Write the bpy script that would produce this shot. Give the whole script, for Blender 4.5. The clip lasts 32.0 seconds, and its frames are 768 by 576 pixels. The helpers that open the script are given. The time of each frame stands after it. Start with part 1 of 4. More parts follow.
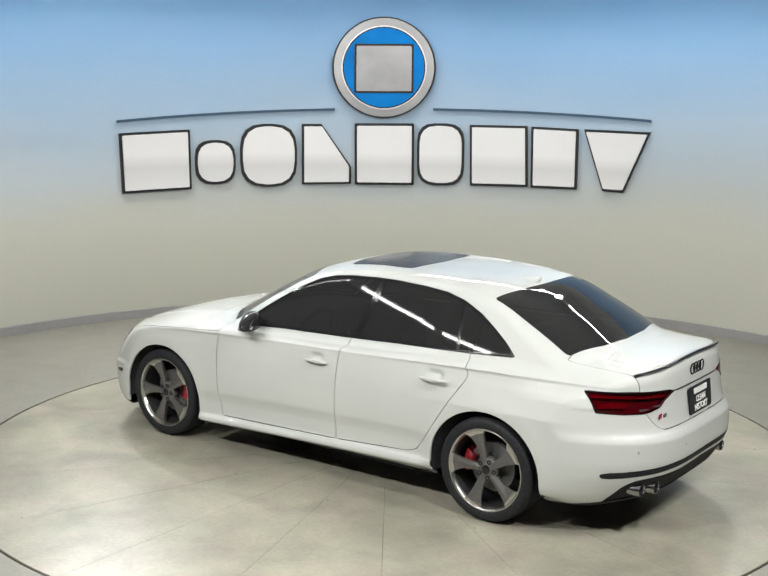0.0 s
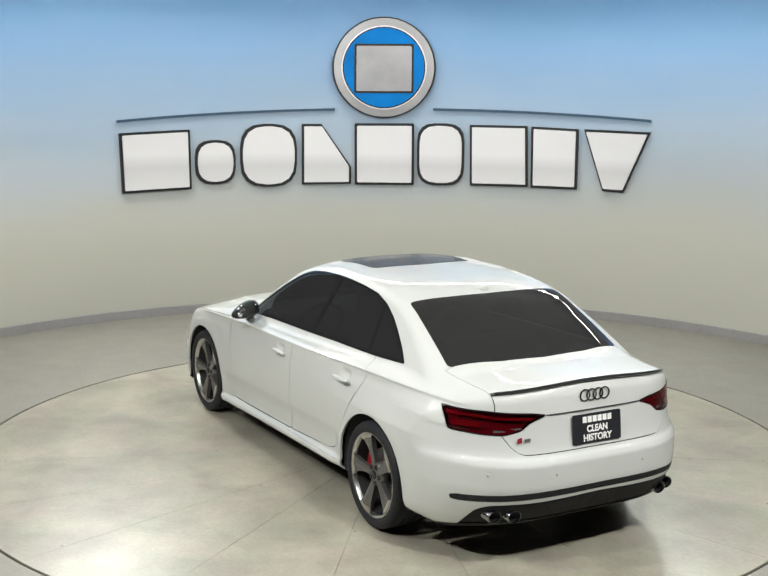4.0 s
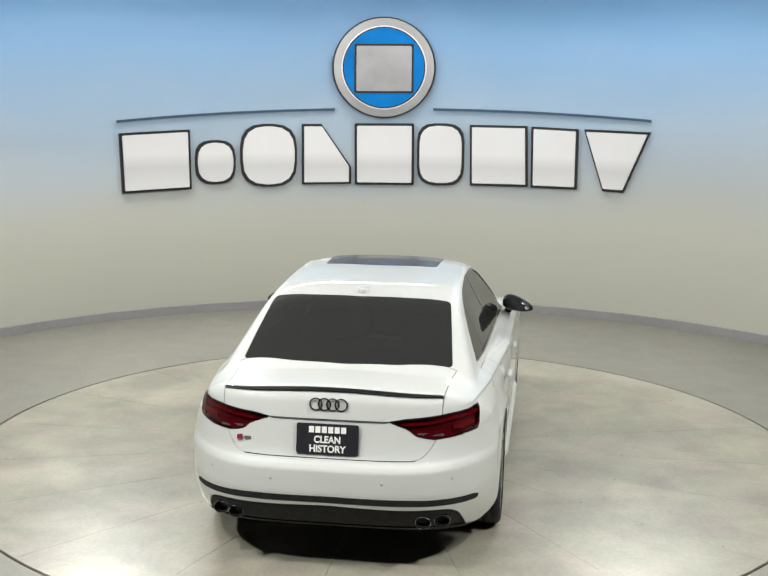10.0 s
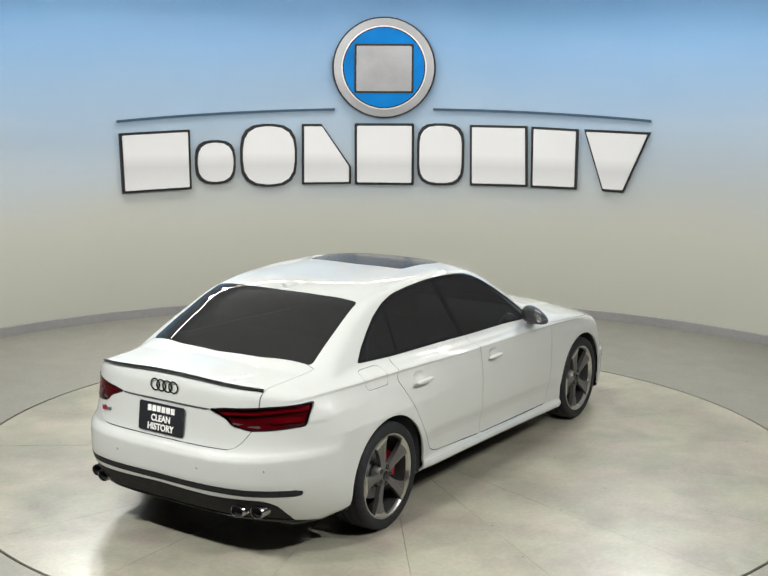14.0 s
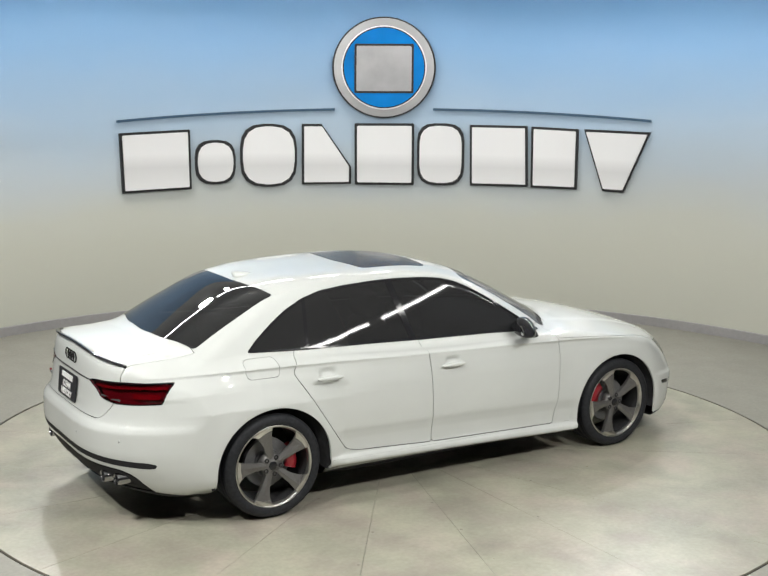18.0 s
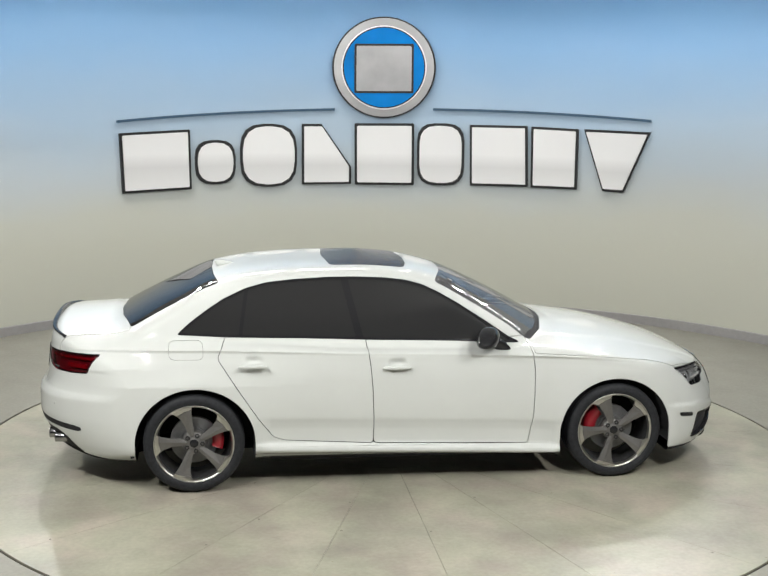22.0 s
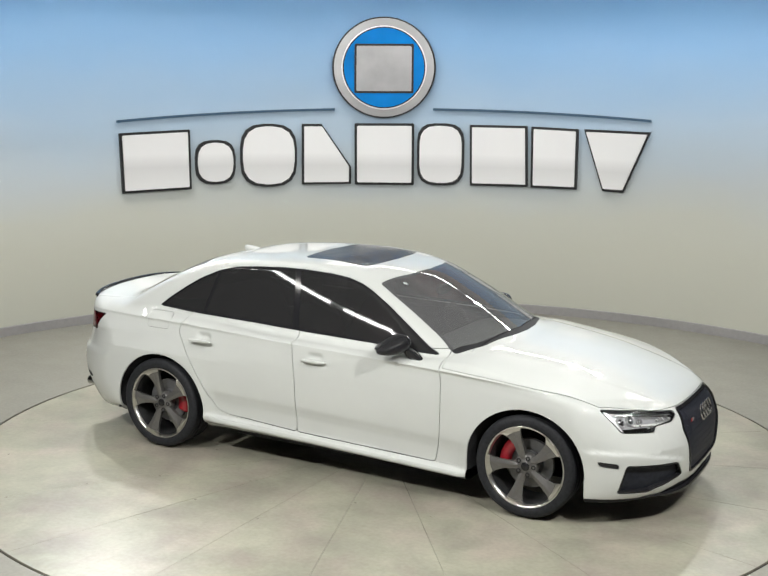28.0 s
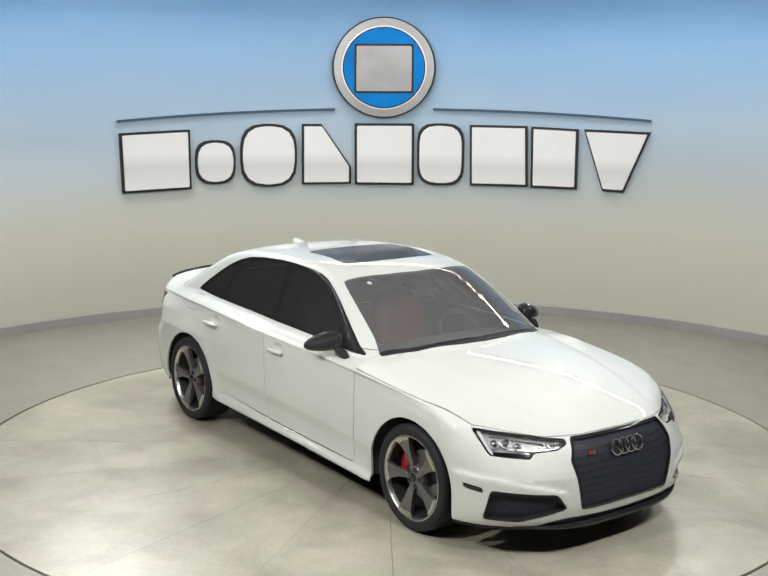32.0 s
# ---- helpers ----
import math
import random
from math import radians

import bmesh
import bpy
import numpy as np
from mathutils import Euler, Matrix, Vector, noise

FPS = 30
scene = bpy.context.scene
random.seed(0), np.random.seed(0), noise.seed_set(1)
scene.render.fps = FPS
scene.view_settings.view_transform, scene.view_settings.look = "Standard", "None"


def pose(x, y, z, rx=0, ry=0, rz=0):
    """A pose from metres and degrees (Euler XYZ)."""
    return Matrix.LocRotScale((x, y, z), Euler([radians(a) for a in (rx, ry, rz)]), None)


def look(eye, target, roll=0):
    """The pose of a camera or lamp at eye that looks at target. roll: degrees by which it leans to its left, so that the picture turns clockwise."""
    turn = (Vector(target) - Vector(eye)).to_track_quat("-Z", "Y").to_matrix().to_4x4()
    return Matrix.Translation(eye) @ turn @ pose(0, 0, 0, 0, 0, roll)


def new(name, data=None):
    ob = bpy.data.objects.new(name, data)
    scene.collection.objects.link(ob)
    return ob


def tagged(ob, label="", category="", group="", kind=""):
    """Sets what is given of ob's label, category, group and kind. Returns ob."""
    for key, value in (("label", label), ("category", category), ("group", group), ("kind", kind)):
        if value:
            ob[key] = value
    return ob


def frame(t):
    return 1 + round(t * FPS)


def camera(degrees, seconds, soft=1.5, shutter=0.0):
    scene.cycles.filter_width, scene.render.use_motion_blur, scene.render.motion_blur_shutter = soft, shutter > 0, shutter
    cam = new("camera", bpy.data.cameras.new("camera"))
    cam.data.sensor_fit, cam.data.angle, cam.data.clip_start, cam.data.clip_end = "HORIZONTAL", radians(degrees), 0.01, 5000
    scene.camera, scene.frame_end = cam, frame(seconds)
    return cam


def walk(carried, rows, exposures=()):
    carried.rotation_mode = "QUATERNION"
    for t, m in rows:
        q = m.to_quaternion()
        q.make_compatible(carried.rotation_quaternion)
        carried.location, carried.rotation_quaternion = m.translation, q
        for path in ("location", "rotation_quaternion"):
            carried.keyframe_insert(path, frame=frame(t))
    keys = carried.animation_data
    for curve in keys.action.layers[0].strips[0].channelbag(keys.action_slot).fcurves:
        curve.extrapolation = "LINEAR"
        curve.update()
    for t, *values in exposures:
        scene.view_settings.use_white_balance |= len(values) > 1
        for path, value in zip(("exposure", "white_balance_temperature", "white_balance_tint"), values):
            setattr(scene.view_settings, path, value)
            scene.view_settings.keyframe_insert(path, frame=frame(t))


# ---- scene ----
# ---- camera ----
cam = camera(36.57, 32.0)
EYE = pose(0.0, -8.296, 2.680, 0, 0, 0.217) @ pose(0, 0, 0, 90 - 10.298, 0, 0) @ pose(0, 0, 0, 0, 0, 0.638)
walk(cam, [(0.0, EYE), (32.0, EYE)])

# ---- light ----
world = bpy.data.worlds.new("world")
scene.world = world
world.use_nodes = True
world.node_tree.nodes["Background"].inputs[0].default_value = (0.9, 0.95, 1.0, 1)
world.node_tree.nodes["Background"].inputs[1].default_value = 0.05
scene.view_settings.exposure = 0.0


def area_lamp(name, m, sx, sy, watts, colour=(1.0, 1.0, 0.965)):
    d = bpy.data.lights.new(name, "AREA")
    d.shape, d.size, d.size_y, d.energy, d.color = "RECTANGLE", sx, sy, watts, colour
    ob = new(name, d)
    ob.matrix_basis = m
    return ob


RIG = 4.35
# floodlights in pairs on the lighting ring, all turned to the car
MIDST = (0.0, 0.0, 0.5)
FLOODS = [(46, RIG, 3.72, 40, MIDST, 150), (54, RIG, 3.72, 40, MIDST, 150), (129, RIG + 0.2, 3.72, 60, MIDST, 150), (136, RIG + 0.2, 3.72, 60, MIDST, 150),
          (222, RIG + 0.5, 3.72, 76, MIDST, 160), (244, RIG + 0.5, 3.72, 76, MIDST, 160), (296, RIG + 0.5, 3.72, 82, MIDST, 160), (318, RIG + 0.5, 3.72, 54, MIDST, 160)]
for angle, r, z, watts, aim, spread in FLOODS:
    lamp = area_lamp("floodlight", look((r * math.cos(radians(angle)), r * math.sin(radians(angle)), z), aim), 0.12, 0.12, watts)
    lamp.data.shape, lamp.data.spread = "DISK", radians(spread)


# ---- materials ----
def mat(name, colour, rough=0.5, metal=0.0, coat=0.0, spec=0.5, grain=0.0, scale=20.0, bump=0.0, stain=0.0, stain_scale=1.5, trans=0.0, ior=1.45, coat_rough=0.03):
    m = bpy.data.materials.new(name)
    m.use_nodes = True
    nt = m.node_tree
    b = nt.nodes["Principled BSDF"]
    b.inputs["Base Color"].default_value = (*colour, 1)
    b.inputs["Roughness"].default_value = rough
    b.inputs["Metallic"].default_value = metal
    b.inputs["Coat Weight"].default_value = coat
    b.inputs["Coat Roughness"].default_value = coat_rough
    b.inputs["Specular IOR Level"].default_value = spec
    b.inputs["Transmission Weight"].default_value = trans
    b.inputs["IOR"].default_value = ior
    if grain or stain or bump:
        co = nt.nodes.new("ShaderNodeTexCoord")
        n1 = nt.nodes.new("ShaderNodeTexNoise")
        n1.inputs["Scale"].default_value, n1.inputs["Detail"].default_value = scale, 6
        n2 = nt.nodes.new("ShaderNodeTexNoise")
        n2.inputs["Scale"].default_value, n2.inputs["Detail"].default_value = stain_scale, 4
        nt.links.new(co.outputs["Object"], n1.inputs["Vector"])
        nt.links.new(co.outputs["Object"], n2.inputs["Vector"])
        last = None
        for n, amount in ((n1, grain), (n2, stain)):
            if not amount:
                continue
            ramp = nt.nodes.new("ShaderNodeMapRange")
            ramp.inputs["From Min"].default_value, ramp.inputs["From Max"].default_value = 0.3, 0.7
            ramp.inputs["To Min"].default_value, ramp.inputs["To Max"].default_value = 1 - amount, 1 + amount
            nt.links.new(n.outputs["Fac"], ramp.inputs["Value"])
            mix = nt.nodes.new("ShaderNodeMix")
            mix.data_type, mix.blend_type = "RGBA", "MULTIPLY"
            mix.inputs["Factor"].default_value = 1
            if last is None:
                mix.inputs[6].default_value = (*colour, 1)
            else:
                nt.links.new(last, mix.inputs[6])
            nt.links.new(ramp.outputs["Result"], mix.inputs[7])
            last = mix.outputs[2]
        if last is not None:
            nt.links.new(last, b.inputs["Base Color"])
        if bump:
            bp = nt.nodes.new("ShaderNodeBump")
            bp.inputs["Strength"].default_value, bp.inputs["Distance"].default_value = bump, 0.01
            nt.links.new(n1.outputs["Fac"], bp.inputs["Height"])
            nt.links.new(bp.outputs["Normal"], b.inputs["Normal"])
    return m


def thin_glass(name, tint, rough=0.02, veil=0.0):
    """A pane: what is behind shows through its tint, with a clear reflection on top and a grey haze painted in to lift
    the darks.
    """
    m = bpy.data.materials.new(name)
    m.use_nodes = True
    nt = m.node_tree
    nt.nodes.remove(nt.nodes["Principled BSDF"])
    tr, gl, fr, mx = (nt.nodes.new("ShaderNode" + k) for k in ("BsdfTransparent", "BsdfGlossy", "Fresnel", "MixShader"))
    tr.inputs["Color"].default_value = (*tint, 1)
    gl.inputs["Roughness"].default_value = rough
    fr.inputs["IOR"].default_value = 1.5
    nt.links.new(fr.outputs[0], mx.inputs[0])
    below = tr
    if veil:
        df, below = nt.nodes.new("ShaderNodeBsdfDiffuse"), nt.nodes.new("ShaderNodeAddShader")
        df.inputs["Color"].default_value = (veil, veil, veil * 1.03, 1)
        nt.links.new(tr.outputs[0], below.inputs[0])
        nt.links.new(df.outputs[0], below.inputs[1])
    nt.links.new(below.outputs[0], mx.inputs[1])
    nt.links.new(gl.outputs[0], mx.inputs[2])
    nt.links.new(mx.outputs[0], nt.nodes["Material Output"].inputs["Surface"])
    return m


PAINT = mat("white_paint", (0.565, 0.58, 0.56), 0.55, 0, 1.0, 0.25, coat_rough=0.015, grain=0.012, scale=3, stain=0.01)
PAINT_GREY = mat("sensor_paint", (0.42, 0.43, 0.42), 0.4, 0, 0.5)
BLACK = mat("gloss_black", (0.016, 0.016, 0.018), 0.06, 0, 0, 0.5)
PLASTIC = mat("dark_plastic", (0.022, 0.024, 0.032), 0.5, 0, 0, 0.2, grain=0.2, scale=40)
DARK = mat("matt_black", (0.022, 0.022, 0.024), 0.7, 0, 0, 0.2, grain=0.2, scale=30)
PLATE = mat("plate_black", (0.016, 0.017, 0.022), 0.4)
WHITE = mat("white_print", (0.85, 0.85, 0.83), 0.5)
RUBBER = mat("tyre_rubber", (0.020, 0.021, 0.024), 0.6, 0, 0, 0.25, grain=0.25, scale=50, bump=0.05)
RIM_GREY = mat("rim_grey", (0.16, 0.155, 0.15), 0.42, 0.55, 0.3, grain=0.05, scale=60)
BARREL_GREY = mat("barrel_grey", (0.035, 0.035, 0.036), 0.55, 0.3, grain=0.2, scale=30)
RIM_BRIGHT = mat("machined_alloy", (0.62, 0.61, 0.59), 0.28, 1.0, grain=0.06, scale=80)
STEEL = mat("brake_steel", (0.20, 0.20, 0.205), 0.45, 0.6, grain=0.1, scale=30)
EXHAUST = mat("dark_chrome", (0.35, 0.35, 0.36), 0.18, 1.0)
CHROME = mat("chrome", (0.75, 0.75, 0.76), 0.1, 1.0, grain=0.02, scale=10)
SATIN = mat("satin_reflector", (0.72, 0.72, 0.73), 0.3, 0.35)
CALIPER = mat("caliper_red", (0.30, 0.013, 0.022), 0.3, 0, 0.6)
LAMP_DARK = mat("lamp_grey", (0.36, 0.36, 0.37), 0.35, 0.3)
SUNGLASS = mat("sunroof_glass", (0.025, 0.025, 0.025), 0.2, 0, 0, 0.3, grain=0.1, scale=5)
DASH = mat("dashboard_plastic", (0.07, 0.072, 0.07), 0.6, grain=0.15, scale=60)
# grey of the painted lid crease shadow and of the reversing lights
SHADE_LAMP_GREY = mat("crease_shade_and_lamp_grey", (0.06, 0.06, 0.06), 0.5)
LED_WHITE = mat("light_guide_white", (0.72, 0.72, 0.70), 0.3)
LAMP_RED = mat("lamp_red_dark", (0.15, 0.02, 0.035), 0.35)
RED_BRIGHT = mat("lamp_red", (0.26, 0.016, 0.034), 0.25)
RED_LEATHER = mat("red_leather", (0.13, 0.014, 0.016), 0.5, grain=0.15, scale=60, bump=0.1)
# window and windscreen colours carry a painted haze in place of veiling glare
TINTED = thin_glass("tinted_glass", (0.028, 0.031, 0.036), veil=0.022)
CLEAR = thin_glass("screen_glass", (0.30, 0.32, 0.30), veil=0.085)
LENS = thin_glass("lamp_lens", (0.86, 0.87, 0.87))
RED_LENS = thin_glass("red_lens", (0.40, 0.055, 0.085))
MIRROR = mat("mirror_glass", (0.45, 0.46, 0.48), 0.02, 1.0)
SKIRT = mat("skirting_vinyl", (0.285, 0.275, 0.275), 0.5, grain=0.05, stain=0.06)
HALL = mat("hall_paint", (0.10, 0.10, 0.10), 0.8, grain=0.1, stain=0.1)


def floor_material(name, colour, blotch, rough):
    """Worn sealed concrete: cloudy patches, fine speckle, dull and shiny spots."""
    m = mat(name, colour, rough, 0, 0, 0.32, grain=0.07, scale=35, stain=blotch, stain_scale=1.1, bump=0.04)
    nt = m.node_tree
    b = nt.nodes["Principled BSDF"]
    co = nt.nodes.new("ShaderNodeTexCoord")
    coarse, fine = nt.nodes.new("ShaderNodeTexNoise"), nt.nodes.new("ShaderNodeTexNoise")
    coarse.inputs["Scale"].default_value, coarse.inputs["Detail"].default_value = 4.0, 8
    fine.inputs["Scale"].default_value, fine.inputs["Detail"].default_value = 60.0, 4
    both = nt.nodes.new("ShaderNodeMath")
    both.operation = "MULTIPLY_ADD"
    both.inputs[1].default_value = 0.35
    rg = nt.nodes.new("ShaderNodeMapRange")
    rg.inputs["From Min"].default_value, rg.inputs["From Max"].default_value = 0.35, 1.0
    rg.inputs["To Min"].default_value, rg.inputs["To Max"].default_value = rough - 0.07, rough + 0.07
    for n in (coarse, fine):
        nt.links.new(co.outputs["Object"], n.inputs["Vector"])
    nt.links.new(fine.outputs["Fac"], both.inputs[0])
    nt.links.new(coarse.outputs["Fac"], both.inputs[2])
    nt.links.new(both.outputs[0], rg.inputs["Value"])
    nt.links.new(rg.outputs["Result"], b.inputs["Roughness"])
    return m


FLOOR = floor_material("sealed_floor", (0.252, 0.243, 0.208), 0.05, 0.45)
DECK_FLOOR = floor_material("turntable_deck", (0.355, 0.340, 0.284), 0.10, 0.33)


def deck_marks(m):
    """Cloudy pale and dull patches, pinkish and greenish tints on the deck."""
    nt = m.node_tree
    b = nt.nodes["Principled BSDF"]
    b.inputs["Specular IOR Level"].default_value = 0.42
    co = nt.nodes.new("ShaderNodeTexCoord")
    last = b.inputs["Base Color"].links[0].from_socket
    for scale, detail, warp, low, high, dark, light in ((1.6, 5, 0.5, 0.36, 0.66, (0.80, 0.80, 0.79), (1.13, 1.13, 1.10)), (2.6, 3, 0.3, 0.42, 0.66, (0.99, 1.01, 0.97), (1.03, 0.97, 0.99)),
                                                       (6.0, 4, 0.3, 0.38, 0.62, (0.95, 0.95, 0.94), (1.04, 1.04, 1.04))):
        no = nt.nodes.new("ShaderNodeTexNoise")
        no.inputs["Scale"].default_value, no.inputs["Detail"].default_value, no.inputs["Distortion"].default_value = scale, detail, warp
        nt.links.new(co.outputs["Object"], no.inputs["Vector"])
        ramp = nt.nodes.new("ShaderNodeValToRGB")
        ends = ramp.color_ramp.elements
        ends[0].position, ends[0].color, ends[1].position, ends[1].color = low, (*dark, 1), high, (*light, 1)
        nt.links.new(no.outputs["Fac"], ramp.inputs["Fac"])
        mix = nt.nodes.new("ShaderNodeMix")
        mix.data_type, mix.blend_type = "RGBA", "MULTIPLY"
        mix.inputs["Factor"].default_value = 1
        nt.links.new(last, mix.inputs[6])
        nt.links.new(ramp.outputs["Color"], mix.inputs[7])
        last = mix.outputs[2]
    nt.links.new(last, b.inputs["Base Color"])


deck_marks(DECK_FLOOR)


def wall_material():
    """Matt wall paint: warm grey below, sky blue with faint cloud above."""
    m = mat("wall_paint", (0.5, 0.5, 0.46), 0.75, grain=0.02, scale=8, bump=0.02)
    nt = m.node_tree
    co = nt.nodes.new("ShaderNodeTexCoord")
    sep = nt.nodes.new("ShaderNodeSeparateXYZ")
    no = nt.nodes.new("ShaderNodeTexNoise")
    mp = nt.nodes.new("ShaderNodeMapping")
    mp.inputs["Scale"].default_value = (0.5, 0.5, 1.2)
    no.inputs["Scale"].default_value, no.inputs["Detail"].default_value = 0.9, 3
    nt.links.new(co.outputs["Object"], sep.inputs[0])
    nt.links.new(co.outputs["Object"], mp.inputs["Vector"])
    nt.links.new(mp.outputs[0], no.inputs["Vector"])
    add = nt.nodes.new("ShaderNodeMath")
    add.operation = "MULTIPLY_ADD"
    nt.links.new(no.outputs["Fac"], add.inputs[0])
    add.inputs[1].default_value = 0.7
    nt.links.new(sep.outputs["Z"], add.inputs[2])
    rg = nt.nodes.new("ShaderNodeMapRange")
    rg.inputs["From Min"].default_value, rg.inputs["From Max"].default_value = 0.35, 4.35
    nt.links.new(add.outputs[0], rg.inputs["Value"])
    ramp = nt.nodes.new("ShaderNodeValToRGB")
    e = ramp.color_ramp.elements
    e[0].position, e[0].color = 0.20, (0.475, 0.475, 0.410, 1)
    e[1].position, e[1].color = 0.97, (0.145, 0.355, 0.65, 1)
    for pos, col in ((0.28, (0.475, 0.48, 0.425)), (0.38, (0.445, 0.482, 0.497)), (0.55, (0.395, 0.505, 0.62)), (0.75, (0.255, 0.44, 0.68))):
        k = e.new(pos)
        k.color = (*col, 1)
    nt.links.new(rg.outputs["Result"], ramp.inputs["Fac"])
    nt.links.new(ramp.outputs["Color"], nt.nodes["Principled BSDF"].inputs["Base Color"])
    return m


WALL = wall_material()
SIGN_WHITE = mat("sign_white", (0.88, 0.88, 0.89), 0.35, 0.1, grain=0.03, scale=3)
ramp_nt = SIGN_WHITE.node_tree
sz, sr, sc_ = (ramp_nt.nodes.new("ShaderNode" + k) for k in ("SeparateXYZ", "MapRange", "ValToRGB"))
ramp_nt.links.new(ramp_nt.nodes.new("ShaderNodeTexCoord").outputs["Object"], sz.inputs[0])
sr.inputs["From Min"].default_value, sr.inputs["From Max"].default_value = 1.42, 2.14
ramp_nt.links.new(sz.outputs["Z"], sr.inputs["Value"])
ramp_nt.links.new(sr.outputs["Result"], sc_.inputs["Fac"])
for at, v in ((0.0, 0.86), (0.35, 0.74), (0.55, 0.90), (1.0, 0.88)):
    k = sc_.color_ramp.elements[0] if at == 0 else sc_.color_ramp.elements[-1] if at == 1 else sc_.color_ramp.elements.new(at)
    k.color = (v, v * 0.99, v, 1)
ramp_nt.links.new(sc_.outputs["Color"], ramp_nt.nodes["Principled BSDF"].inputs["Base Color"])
SIGN_BLACK = mat("sign_edge", (0.012, 0.012, 0.014), 0.4)
SIGN_BLUE = mat("sign_blue", (0.0, 0.21, 0.62), 0.4, 0, 0, 0.15, stain=0.15, stain_scale=2)
SIGN_GREY = mat("sign_metal", (0.40, 0.395, 0.40), 0.3, 0.45, grain=0.1, scale=4)
SIGN_LINE = mat("sign_line", (0.045, 0.10, 0.17), 0.5)


# ---- mesh helpers ----
def mesh_of(name, verts, faces, material, smooth=False, normals=None):
    me = bpy.data.meshes.new(name)
    me.from_pydata([tuple(v) for v in verts], [], [tuple(f) for f in faces])
    me.materials.append(material)
    if smooth:
        me.polygons.foreach_set("use_smooth", [True] * len(me.polygons))
    if normals is not None:
        me.normals_split_custom_set_from_vertices([tuple(n) for n in normals])
    return me


def lathe(profile, n=64, arc=None):
    """Verts and faces of a profile of (r, z) turned round z, whole or over an arc in degrees."""
    a0, a1 = arc if arc else (0, 360)
    m = n if not arc else n + 1
    verts = [(r * math.cos(radians(a0 + (a1 - a0) * i / n)), r * math.sin(radians(a0 + (a1 - a0) * i / n)), z) for i in range(m) for r, z in profile]
    k = len(profile)
    faces = []
    for i in range(n):
        j = (i + 1) % m
        for q in range(k - 1):
            faces.append((i * k + q, j * k + q, j * k + q + 1, i * k + q + 1))
    return verts, faces


def lathe_ob(name, profile, material, n=64, arc=None, smooth=True):
    v, f = lathe(profile, n, arc)
    return new(name, mesh_of(name, v, f, material, smooth))


# ---- room ----
R_WALL, R_TABLE = 5.21, 3.005
wall = lathe_ob("wall_round", [(R_WALL, 0.0), (R_WALL, 3.55), (R_WALL + 0.12, 3.55), (R_WALL + 0.12, 0.0), (R_WALL, 0.0)], WALL, 160, (33, 147))
# added out of view above the wall, so the car's glass reflects grey
grey_band = lathe_ob("reflection_band", [(R_WALL, 3.55), (R_WALL, 4.2), (R_WALL + 0.12, 4.2), (R_WALL + 0.12, 3.55), (R_WALL, 3.55)], mat("reflection_grey", (0.45, 0.45, 0.44), 0.8, stain=0.03), 160, (33, 147))
tagged(grey_band, "unseen pale band added above the studio wall for grey reflections", "wall", kind="structure")
tagged(wall, "curved plaster studio wall fading from grey to sky blue", "wall", kind="structure")
skirt = lathe_ob("baseboard", [(R_WALL, 0.0), (R_WALL - 0.014, 0.0), (R_WALL - 0.014, 0.092), (R_WALL - 0.008, 0.1), (R_WALL, 0.1)], SKIRT, 160, (33, 147), smooth=False)
tagged(skirt, "grey vinyl skirting along the curved wall", "baseboard", kind="structure")
fl = lathe_ob("floor", [(R_TABLE + 0.016, -0.08), (R_TABLE + 0.016, 0.0), (13.2, 0.0), (13.2, -0.05)], FLOOR, 128, smooth=False)
tagged(fl, "smooth grey sealed studio floor", "floor", kind="structure")
roof = lathe_ob("ceiling_studio", [(0.0, 4.25), (R_WALL + 0.12, 4.25), (R_WALL + 0.12, 4.35), (0.0, 4.35)], mat("ceiling_paint", (0.30, 0.30, 0.29), 0.8, stain=0.03), 96, smooth=False)
tagged(roof, "plain pale studio ceiling", "ceiling", kind="structure")
hall = lathe_ob("wall_hall", [(13.0, 0.0), (13.0, 6.0), (13.2, 6.0), (13.2, 0.0), (13.0, 0.0)], HALL, 64)
tagged(hall, "plain grey hall wall behind the studio", "wall", kind="structure")
ceil = lathe_ob("ceiling", [(0.0, 6.0), (13.2, 6.0), (13.2, 6.15), (0.0, 6.15)], HALL, 64)
tagged(ceil, "plain grey hall ceiling", "ceiling", kind="structure")

# turntable: a pit ring under twenty wedge panels and a centre plate
table = lathe_ob("turntable", [(0.0, -0.012), (R_TABLE - 0.005, -0.012), (R_TABLE - 0.005, -0.08), (0.0, -0.08)], mat("deck_frame", (0.11, 0.10, 0.085), 0.7), 128, smooth=False)
tagged(table, "round turntable flush with the floor, pale worn deck panels", "turntable")
steps = [(0.55 + (R_TABLE - 0.005 - 0.55) * i / 6) for i in range(7)]
seam = 0.0011
pv, pf = [], []
for i, r in enumerate(steps):
    half = radians(9) - seam / r
    for j in range(7):
        a = -half + 2 * half * j / 6
        pv.append((r * math.cos(a), r * math.sin(a), 0.0))
n = len(pv)
pv += [(x, y, -0.012) for x, y, z in pv]
for i in range(6):
    for j in range(6):
        pf.append((i * 7 + j, i * 7 + 7 + j, i * 7 + 8 + j, i * 7 + j + 1))
rim = list(range(7)) + [7 * i + 6 for i in range(1, 7)] + [42 + j for j in range(5, -1, -1)] + [7 * i for i in range(5, 0, -1)]
pf += [(rim[i], rim[(i + 1) % len(rim)], rim[(i + 1) % len(rim)] + n, rim[i] + n) for i in range(len(rim))]
